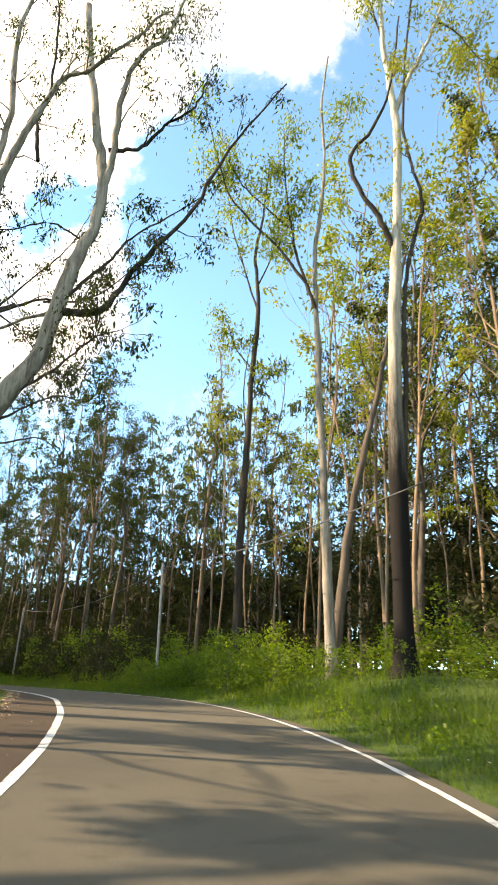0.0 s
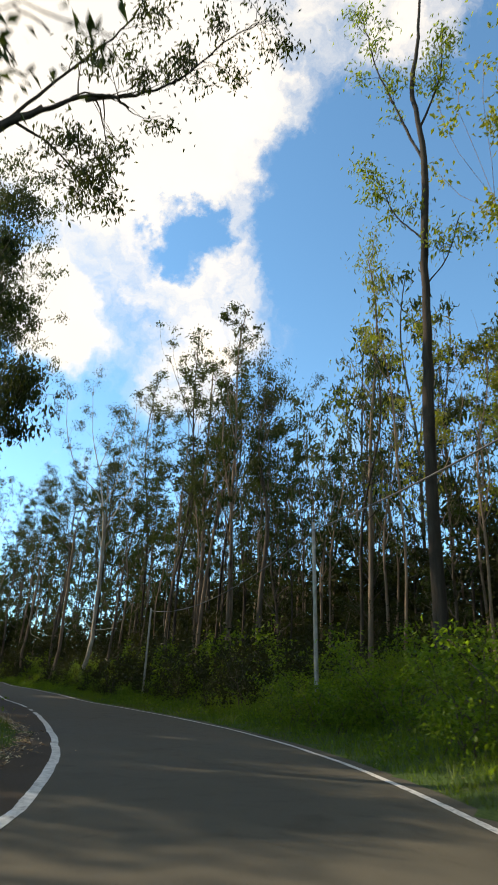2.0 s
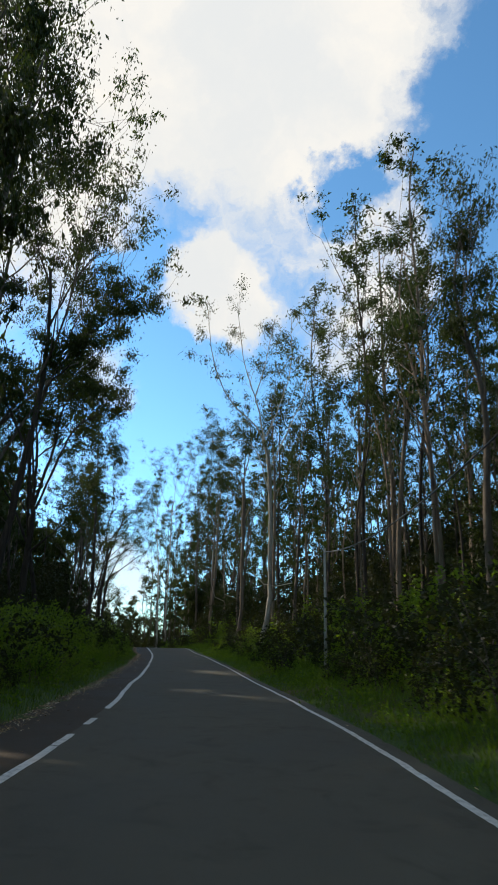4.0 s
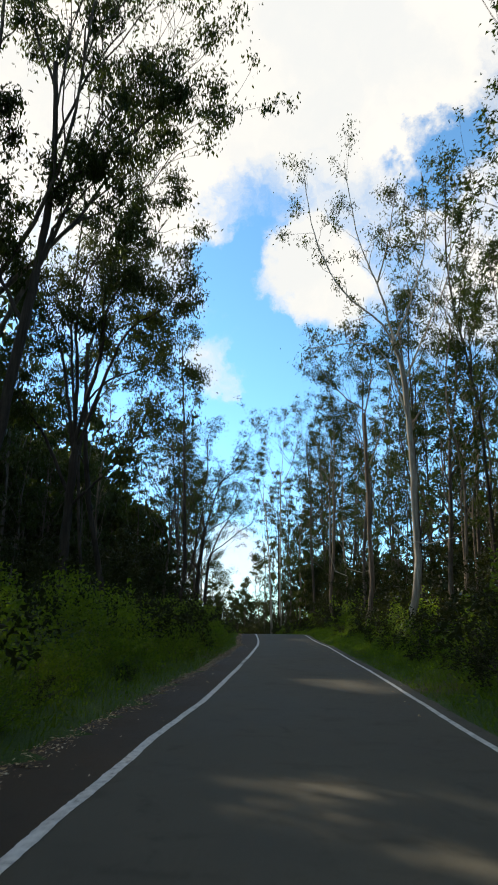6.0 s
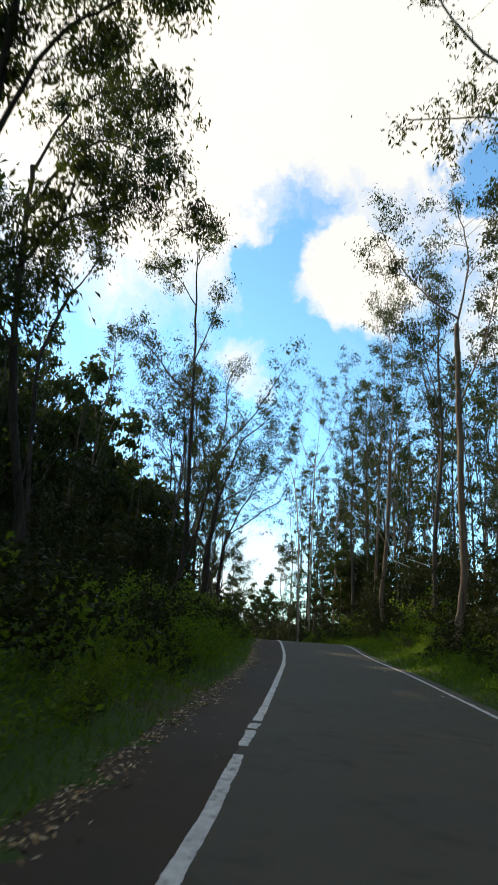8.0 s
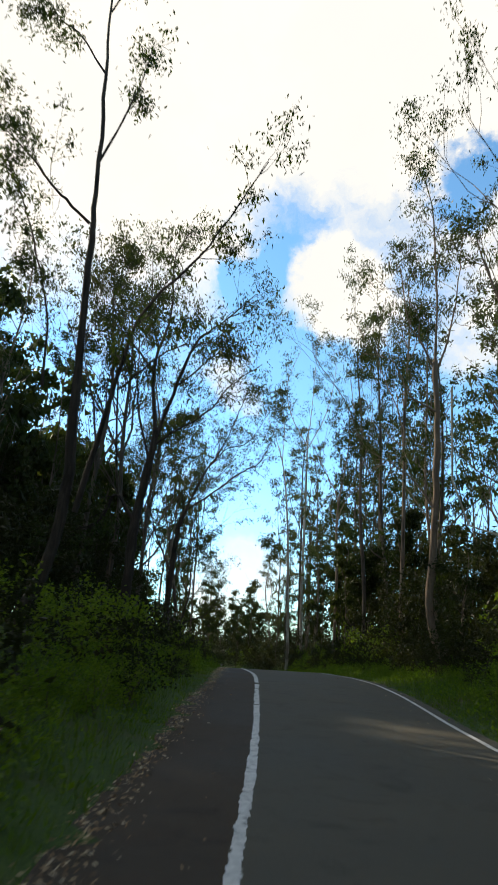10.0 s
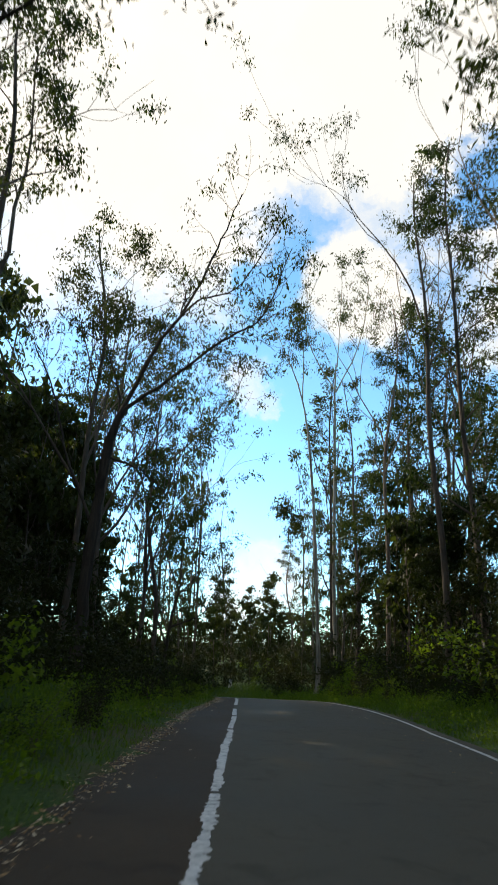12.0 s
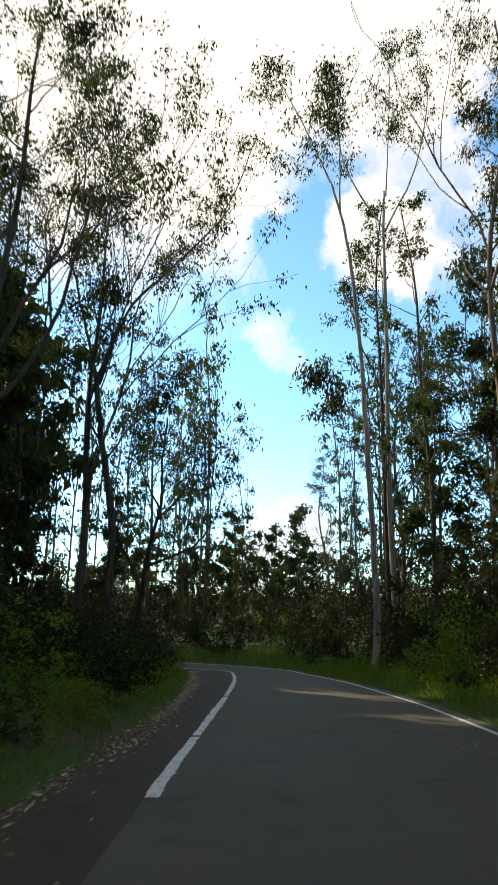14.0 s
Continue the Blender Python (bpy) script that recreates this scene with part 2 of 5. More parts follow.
LINE, ALONG, WAY = road_line()
LEFT_AT = np.array([
    (-40, -1.74), (6, -1.74), (10, -1.64), (14, -1.61), (18, -1.69), (21, -2.01), (24, -2.25), (27, -2.21), (30, -1.97), (33, -1.77), (36, -1.72), (40, -1.73),
    (44, -1.68), (48, -1.44), (52, -1.04), (56, -0.77), (60, -0.54), (66, -0.39), (72, -0.33), (78, -0.29), (84, -0.35), (90, -0.43), (96, -0.51), (100, -0.63),
    (104, -0.86), (108, -1.12), (112, -1.22), (116, -1), (120, -0.73), (124, -0.53), (128, -0.33), (132, -0.11), (138, 0.24), (144, 0.55), (150, 0.6), (162, -0.3),
    (300, -1.2)])
RIGHT_AT = np.array([
    (-40, 2.8), (6, 2.8), (10, 2.87), (14, 2.71), (18, 2.44), (21, 2.28), (24, 2.23), (27, 2.42), (30, 2.74), (33, 2.86), (36, 2.84), (40, 2.71),
    (44, 2.8), (48, 3.09), (52, 3.37), (56, 3.51), (60, 3.57), (66, 3.61), (72, 3.69), (78, 3.78), (84, 3.69), (90, 3.63), (96, 3.71), (100, 3.7),
    (104, 3.57), (108, 3.49), (112, 3.44), (116, 3.76), (120, 4.03), (124, 4.08), (128, 4.07), (132, 4.07), (138, 4.03), (144, 3.83), (150, 3.75), (300, 3.2)])
EDGE_AT = np.array([
    (-40, -2.9), (6, -2.9), (10, -2.87), (14, -2.84), (18, -2.81), (21, -2.8), (24, -2.79), (27, -2.8), (30, -2.82), (33, -2.87), (36, -2.95), (40, -3.09),
    (44, -2.9), (48, -2.56), (52, -2.27), (56, -1.99), (60, -1.6), (66, -1.49), (72, -1.43), (78, -1.42), (84, -1.72), (90, -1.98), (96, -1.94), (100, -2.14),
    (104, -2.31), (108, -2.47), (112, -2.63), (116, -2.38), (120, -1.79), (124, -1.42), (128, -1.23), (132, -1.13), (138, -1.15), (144, -1.23), (150, -1.3), (162, -1.8),
    (300, -2.2)])


def offset(table, s):
    return np.interp(s, table[:, 0], table[:, 1])


def spot(s, o):
    """Place in the plan, s metres along the road and o to the right of its driven line."""
    p = np.array([np.interp(s, ALONG, LINE[:, k]) for k in range(2)])
    w = np.array([np.interp(s, ALONG, WAY[:, k]) for k in range(2)])
    return p[0] + w[1] * o, p[1] - w[0] * o


def along(x, y):
    """The nearest s, o and road height for arrays of places."""
    x, y = np.atleast_1d(x).astype(float), np.atleast_1d(y).astype(float)
    s, o, z = np.zeros(len(x)), np.zeros(len(x)), np.zeros(len(x))
    for i in range(0, len(x), 4000):
        dx, dy = x[i:i + 4000, None] - LINE[None, :, 0], y[i:i + 4000, None] - LINE[None, :, 1]
        k = np.argmin(dx * dx + dy * dy, 1)
        r = np.arange(len(k))
        side = np.sign(dx[r, k] * WAY[k, 1] - dy[r, k] * WAY[k, 0])
        s[i:i + 4000], o[i:i + 4000], z[i:i + 4000] = ALONG[k], side * np.hypot(dx[r, k], dy[r, k]), LINE[k, 2]
    return s, o, z


def ripple(x, y, size, seed):
    """Smooth unevenness between -1 and 1."""
    a = np.sin(x / size * 1.7 + seed) * np.cos(y / size * 1.3 - seed * 2.1)
    b = np.sin((x + y) / size * 0.83 + seed * 3.7) * np.cos((x - y) / size * 1.1 + seed)
    return 0.5 * (a + b)


def ground_height(x, y):
    s, o, z = along(x, y)
    right, left = np.maximum(o - offset(RIGHT_AT, s) - 0.35, 0), np.maximum(offset(EDGE_AT, s) - 0.1 - o, 0)
    d = np.maximum(right, left)
    fade = np.clip((s - 112) / 25, 0, 1)
    bank = np.where(right > 0, 1.15 - 0.35 * fade, 1.35 - 0.5 * fade) * (1 - np.exp(-(d / 4.0) ** 1.6))
    rough = np.clip(d / 5, 0, 1) * (0.22 * ripple(x, y, 4.1, 1.0) + 0.12 * ripple(x, y, 1.6, 2.0)) + np.clip((d - 10) / 40, 0, 1) * 1.2 * ripple(x, y, 23, 4.0)
    rough = rough + np.clip((d - 8) * 0.055, 0, 2.2)
    flat = np.clip((d - 90) / 200, 0, 1)
    return np.where(d > 0, (z + bank + rough) * (1 - flat) + flat * 0.0, z) - np.where(d <= 0, 0.06, 0.02 * np.exp(-d))


def height(x, y):
    return float(ground_height(np.array([x]), np.array([y]))[0])


# ------------------------------------------------------------------ mesh helpers
def mesh_of(name, verts, faces, mat, smooth=False):
    me = bpy.data.meshes.new(name)
    me.from_pydata(verts.tolist() if hasattr(verts, "tolist") else verts, [], faces.tolist() if hasattr(faces, "tolist") else faces)
    me.materials.append(mat)
    if smooth:
        me.polygons.foreach_set("use_smooth", [True] * len(me.polygons))
    me.update()
    return me


def part_mesh(name, me, parent, label=""):
    ob = new(name, me)
    ob.parent = parent
    return tagged(ob, label)


class Tubes:
    """Gathers tapered limbs into one mesh."""

    def __init__(self):
        self.verts, self.faces, self.count = [], [], 0

    def add(self, points, radii, sides=6):
        p = np.asarray(points, float)
        way = np.gradient(p, axis=0)
        way /= np.linalg.norm(way, axis=1)[:, None] + 1e-9
        ref = np.array([1.0, 0.13, 0.07]) if abs(way[0, 0]) < 0.9 else np.array([0.0, 1.0, 0.1])
        u = np.cross(way, ref)
        u /= np.linalg.norm(u, axis=1)[:, None] + 1e-9
        v = np.cross(way, u)
        a = np.arange(sides) / sides * 2 * np.pi
        ring = np.cos(a)[None, :, None] * u[:, None] + np.sin(a)[None, :, None] * v[:, None]
        self.verts.append((p[:, None] + ring * np.asarray(radii)[:, None, None]).reshape(-1, 3))
        base = self.count
        for i in range(len(p) - 1):
            for k in range(sides):
                j = (k + 1) % sides
                self.faces.append((base + i * sides + k, base + i * sides + j, base + (i + 1) * sides + j, base + (i + 1) * sides + k))
        self.faces.append(tuple(base + (len(p) - 1) * sides + k for k in range(sides)))
        self.count += len(p) * sides

    def mesh(self, name, mat):
        return mesh_of(name, np.concatenate(self.verts), self.faces, mat, True)


def leaf_mesh(name, rng, centres, length, width, mat, droop=0.75, curl=0.12, plain=False):
    """Many single lance-shaped leaves, each a folded blade of its own."""
    c = np.asarray(centres, float)
    n = len(c)
    ax = rng.normal(size=(n, 3))
    ax /= np.linalg.norm(ax, axis=1)[:, None]
    ax = ax * (1 - droop) + np.array([0, 0, -1.0]) * droop + rng.normal(size=(n, 3)) * 0.25
    ax /= np.linalg.norm(ax, axis=1)[:, None]
    side = np.cross(ax, rng.normal(size=(n, 3)))
    side /= np.linalg.norm(side, axis=1)[:, None] + 1e-9
    up = np.cross(side, ax)
    size = length * rng.uniform(0.6, 1.35, n)[:, None]
    w = size * width
    if plain:
        v = np.stack([c, c + ax * size * 0.45 + side * w * 1.35 + up * size * curl, c + ax * size - side * w * 0.5], 1).reshape(-1, 3)
        return mesh_of(name, v, np.arange(n * 3).reshape(-1, 3), mat)
    v = np.stack([c, c + ax * size * 0.42 + side * w + up * size * curl, c + ax * size, c + ax * size * 0.42 - side * w + up * size * curl], 1).reshape(-1, 3)
    f = np.arange(n)[:, None] * 4 + np.array([[0, 1, 2, 3]])
    return mesh_of(name, v, f, mat)


# ------------------------------------------------------------------ trees
def unit(v):
    return v / (np.linalg.norm(v) + 1e-9)


def limb(tubes, tips, rng, p, way, length, r, depth, spread, lift, sides, twigs):
    """A bent limb that divides; its last twigs carry the leaves."""
    n = 6 if depth else 4
    pts, rad = [p], [r]
    d = unit(way)
    for i in range(n):
        d = unit(d + rng.normal(size=3) * 0.16 + np.array([0, 0, lift]) / n)
        p = p + d * length / n
        pts.append(p)
        rad.append(max(r * (1 - 0.68 * (i + 1) / n), 0.008))
    tubes.add(pts, rad, sides)
    if depth == 0:
        tips += [(pts[-1], d), (pts[-2], d)]
        return
    for k in range(twigs):
        u = rng.uniform(0.35, 1.0) if k else 1.0
        i = min(int(u * n), n - 1)
        at = pts[i] + (pts[i + 1] - pts[i]) * (u * n - i)
        away = unit(np.cross(d, rng.normal(size=3)))
        ang = radians(rng.uniform(0.55, 1.0) * spread) * (0.5 if u > 0.98 else 1)
        child = unit(pts[i + 1] - pts[i]) * math.cos(ang) + away * math.sin(ang)
        limb(tubes, tips, rng, at, child, length * rng.uniform(0.42, 0.68), rad[i] * 0.62, depth - 1, spread, lift, max(sides - 1, 3), twigs)


def curve(points, n):
    """A smooth way through a few places."""
    p = np.asarray(points, float)
    p = np.r_[[2 * p[0] - p[1]], p, [2 * p[-1] - p[-2]]]
    u = np.linspace(0, len(p) - 3 - 1e-6, n)
    i, f = u.astype(int), (u % 1)[:, None]
    a, b, c, d = p[i], p[i + 1], p[i + 2], p[i + 3]
    return 0.5 * (2 * b + (c - a) * f + (2 * a - 5 * b + 4 * c - d) * f * f + (3 * b - a - 3 * c + d) * f ** 3)


def old_tree(seed, base, facing, stem, boughs, leaves, leaf, puff, bark, dark, foliage, label, sway=0.25):
    """A full-grown gum with drawn boughs. Each bough: thickness at both ends, depth drift, twigs, dark bark or not, then places (sideways, up) in the plane
    that stands across the compass yaw `facing`."""
    rng = np.random.default_rng(seed)
    a = radians(facing)
    side, deep = np.array([math.cos(a), math.sin(a), 0]), np.array([-math.sin(a), math.cos(a), 0])
    tubes, black, tips = Tubes(), Tubes(), []
    tree = new("gum_tree")

    def lay(r0, r1, drift, places, sides, shift=0.0):
        n = 5 * len(places)
        flat = curve(places, n)
        u = np.linspace(0, 1, n)
        ph = rng.uniform(0, 6.28, 2)
        out = shift + drift * u + sway * 0.5 * (np.sin(u * 6 + ph[0]) - math.sin(ph[0])) * u
        pts = flat[:, :1] * side + out[:, None] * deep + flat[:, 1:] * np.array([0, 0, 1.0])
        pts += rng.normal(size=pts.shape) * min(r0, 0.06) * 0.35 * np.minimum(u * 6, 1)[:, None]
        rad = (r0 + (r1 - r0) * u ** 0.8) * (1 + 0.07 * np.sin(u * 23 + ph[1]))
        return pts, rad

    r0, r1, drift, places = stem
    pts, rad = lay(r0, r1, drift, places, 14)
    rad[0], rad[1] = rad[0] * 1.35, rad[1] * 1.12
    trunk = pts
    tubes.add(np.r_[[pts[0] - (0, 0, 0.7)], pts], np.r_[[rad[0] * 1.15], rad], 14)
    for r0, r1, drift, twigs, is_dark, places in boughs:
        near = trunk[np.argmin(np.abs(trunk[:, 2] - places[0][1]))]
        pts, rad = lay(r0, r1, drift, places, 8, float(near @ deep))
        (black if is_dark else tubes).add(pts, rad, 9)
        for k in range(twigs):
            i = int(len(pts) * (0.3 + 0.69 * (k + rng.random()) / twigs))
            i = min(i, len(pts) - 2)
            d = unit(unit(pts[i + 1] - pts[i]) * 0.8 + unit(rng.normal(size=3)) * 0.8 + np.array([0, 0, 0.15]))
            limb(black if is_dark else tubes, tips, rng, pts[i], d, rng.uniform(0.8, 2.0) * (0.5 if r0 < 0.06 or is_dark else 1.0), min(rad[i] * 0.5, 0.026), 1, 55, 0.1, 4, 3)
    part_mesh("trunk", tubes.mesh("trunk", bark), tree)
    if black.count:
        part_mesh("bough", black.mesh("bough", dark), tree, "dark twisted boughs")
    clumps = [t for t in tips if rng.random() > 0.45]
    which = rng.integers(0, len(clumps), leaves)
    mids = np.array([t[0] for t in clumps])[which] + rng.normal(size=(leaves, 3)) * puff * np.array([1, 1, 0.8]) * rng.uniform(0.3, 1.1, (leaves, 1))
    part_mesh("crown", leaf_mesh("crown", rng, mids, leaf, 0.17, foliage, 0.6), tree)
    tree.matrix_basis = Matrix.Translation((*base, height(*base) - 0.05))
    return tagged(tree, label, "tree", "gum trees beside the road")


def gum_tree(name, seed, tall, r, lean=(0, 0), sway=0.6, forks=(), crown=0.5, limbs=8, reach=0.16, spread=42, lift=0.35, depth=2, twigs=3,
             leaves=2600, leaf=0.3, puff=0.55, bark=None, foliage=None, sides=8, bare=0.25, droop=0.7, knee=None, plain=False, fat=0.16):
    """A gum tree with its base at the origin. forks: main limbs (height share, compass yaw, angle from upright, length share of the height, thickness share)."""
    rng = np.random.default_rng(seed)
    tubes, tips = Tubes(), []
    n = 16
    u = np.linspace(0, 1, n + 1)
    ph = rng.uniform(0, 6.28, 4)
    bend = np.stack([np.sin(u * 5.2 + ph[0]) - math.sin(ph[0]) + 0.5 * np.sin(u * 11 + ph[1]), np.sin(u * 4.6 + ph[2]) - math.sin(ph[2]) + 0.5 * np.sin(u * 12 + ph[3])], 1) * sway * u[:, None]
    swing = u ** 1.1 if knee is None else 1 - np.exp(-u / knee)
    pts = np.c_[bend + np.asarray(lean)[None] * swing[:, None] * tall, u * tall]
    rad = r * (1 - 0.9 * u) ** 0.85 + 0.012
    rad[0] *= 1.35
    pts = np.r_[[pts[0] - (0, 0, 0.5)], pts]
    rad = np.r_[[rad[0] * 1.25], rad]
    tubes.add(pts, rad, sides)

    def at(share):
        return np.array([np.interp(share * tall, pts[:, 2], pts[:, k]) for k in range(3)]), float(np.interp(share * tall, pts[:, 2], rad))

    for share, yaw, ang, size, thick in forks:
        p, w = at(share)
        a, b = radians(yaw), radians(ang)
        way = np.array([-math.sin(a) * math.sin(b), math.cos(a) * math.sin(b), math.cos(b)])
        limb(tubes, tips, rng, p, way, size * tall, w * thick, depth, spread, lift * 1.3, 6, twigs + 1)
    for k in range(limbs):
        share = crown + (1 - crown) * ((k + rng.uniform(0.1, 0.9)) / limbs) * 0.97
        p, w = at(share)
        a, b = rng.uniform(0, 6.28), radians(rng.uniform(25, 60))
        way = np.array([math.cos(a) * math.sin(b), math.sin(a) * math.sin(b), math.cos(b)])
        size = tall * reach * rng.uniform(0.55, 1.2) * (1.15 - 0.6 * (share - crown) / (1 - crown))
        limb(tubes, tips, rng, p, way, size, max(w * 0.5, 0.02), depth - 1 if rng.random() < 0.5 else depth, spread, lift, 5, twigs)
    tips.append((pts[-1], np.array([0, 0, 1.0])))
    tree = new(name)
    part_mesh("trunk", tubes.mesh("trunk", bark), tree)
    keep = [t for t in tips if rng.random() >= bare] or tips[:4]
    which = rng.integers(0, len(keep), leaves)
    base = np.array([t[0] for t in keep])[which]
    mids = base + rng.normal(size=(leaves, 3)) * puff * np.array([1, 1, 0.7]) * rng.uniform(0.35, 1.1, (leaves, 1))
    part_mesh("crown", leaf_mesh("crown", rng, mids, leaf, fat, foliage, droop, plain=plain), tree)
    return tree


def stand(tree, x, y, turn=0.0, size=1.0, sink=0.05):
    return Matrix.LocRotScale((x, y, height(x, y) - sink), Euler((0, 0, radians(turn))), (size, size, size))


# ------------------------------------------------------------------ ground and road
def build_ground():
    xs = np.r_[-3200, -1800, -1000, -600, -400, -300, -250, np.arange(-210, 70, 1.25), 90, 130, 200, 400, 800, 1600, 3000]
    ys = np.r_[-3000, -1500, -700, -300, -140, -80, -50, np.arange(-32, 190, 1.25), 210, 250, 320, 450, 800, 1600, 3200]
    gx, gy = np.meshgrid(xs, ys)
    z = ground_height(gx.ravel(), gy.ravel())
    nx, ny = len(xs), len(ys)
    i = np.arange(nx * ny).reshape(ny, nx)
    faces = np.stack([i[:-1, :-1], i[:-1, 1:], i[1:, 1:], i[1:, :-1]], -1).reshape(-1, 4)
    ob = new("ground", mesh_of("ground", np.c_[gx.ravel(), gy.ravel(), z], faces, SOIL, True))
    tagged(ob, "uneven forest floor of brown soil, moss and leaf litter", "ground", kind="structure")


def ribbon(name, low, high, mat, s0, s1, rise, columns, step=0.5, ragged=0.0, seed=1):
    """A strip of surface along the road between two offsets."""
    s = np.arange(s0, s1 + step / 2, step)
    a, b = low(s), high(s)
    if ragged:
        chip = np.random.default_rng(seed)
        a = a + ragged * chip.normal(size=len(s)) * (0.5 if step < 0.2 else 0.0)
        b = b + ragged * chip.normal(size=len(s)) * (0.5 if step < 0.2 else 0.0)
        a = a + ragged * (ripple(s, s * 0.3, 0.35, seed) + 0.6 * ripple(s, s * 0.7, 1.1, seed + 2))
        b = b + ragged * (ripple(s, s * 0.3, 0.31, seed + 5) + 0.6 * ripple(s, s * 0.7, 1.3, seed + 3))
    px, py, pz = (np.interp(s, ALONG, LINE[:, k]) for k in range(3))
    wx, wy = np.interp(s, ALONG, WAY[:, 0]), np.interp(s, ALONG, WAY[:, 1])
    verts = []
    for k in range(columns + 1):
        o = a + (b - a) * k / columns
        verts.append(np.stack([px + wy * o, py - wx * o, pz + rise], 1))
    v = np.stack(verts, 1).reshape(-1, 3)
    i = np.arange(len(s) * (columns + 1)).reshape(len(s), columns + 1)
    f = np.stack([i[:-1, :-1], i[:-1, 1:], i[1:, 1:], i[1:, :-1]], -1).reshape(-1, 4)
    return new(name, mesh_of(name, v, f, mat, True))


def build_road():
    left, right, edge = (lambda s: offset(LEFT_AT, s)), (lambda s: offset(RIGHT_AT, s)), (lambda s: offset(EDGE_AT, s))
    road = ribbon("road", lambda s: left(s) - 0.05, lambda s: right(s) + 0.32, ASPHALT, -38, 205, 0.0, 8, ragged=0.02)
    tagged(road, "narrow grey asphalt forest road, dry and lightly worn", "road", kind="structure")
    side = ribbon("road_shoulder", lambda s: edge(s) - 0.15, lambda s: left(s) + 0.1, SHOULDER, -38, 205, -0.006, 4, ragged=0.05, seed=3)
    tagged(side, "brownish worn asphalt shoulder strewn with dry leaves", "road shoulder", kind="structure")
    line = ribbon("edge_line", lambda s: right(s) - 0.055, lambda s: right(s) + 0.05, PAINT, -38, 180, 0.005, 1, 0.05, 0.007, 7)
    tagged(line, "thin continuous white painted line along the road edge", "road marking", kind="structure")
    worn = [(-38, 34.0, 0.002), (34.05, 35.2, 0.010), (36.4, 37.4, 0.004), (39.2, 62.1, 0.004), (62.6, 63.7, 0.012), (63.85, 64.3, 0.020), (64.55, 66.2, 0.004), (66.25, 75.0, 0.008), (75.1, 91.2, 0.012),
            (91.3, 94.9, 0.022), (95.0, 96.5, 0.022), (97.2, 100.2, 0.016), (100.4, 103.8, 0.024), (103.95, 111.2, 0.018), (111.45, 115.2, 0.010), (115.5, 118.6, 0.008), (121.2, 124.6, 0.012),
            (124.75, 131.0, 0.016), (131.3, 180, 0.016)]
    for a, b, ragged in worn:
        dash = ribbon("lane_line", lambda s: left(s) - 0.062, lambda s: left(s) + 0.062, PAINT, a, b, 0.005, 2, 0.05, 0.004 + ragged, 11)
        tagged(dash, "chipped white painted line beside the worn shoulder", "road marking", "painted lane lines", "structure")


build_ground()
build_road()



# ------------------------------------------------------------------ roadside trees that can be told apart
def tree_at(tree, s, o, label, turn=0.0, size=1.0, group="gum trees beside the road"):
    x, y = spot(s, o)
    tree.matrix_basis = stand(tree, x, y, turn, size)
    return tagged(tree, label, "tree", group)


def tree_on(tree, x, y, label, group="gum trees beside the road"):
    tree.matrix_basis = stand(tree, x, y)
    return tagged(tree, label, "tree", group)


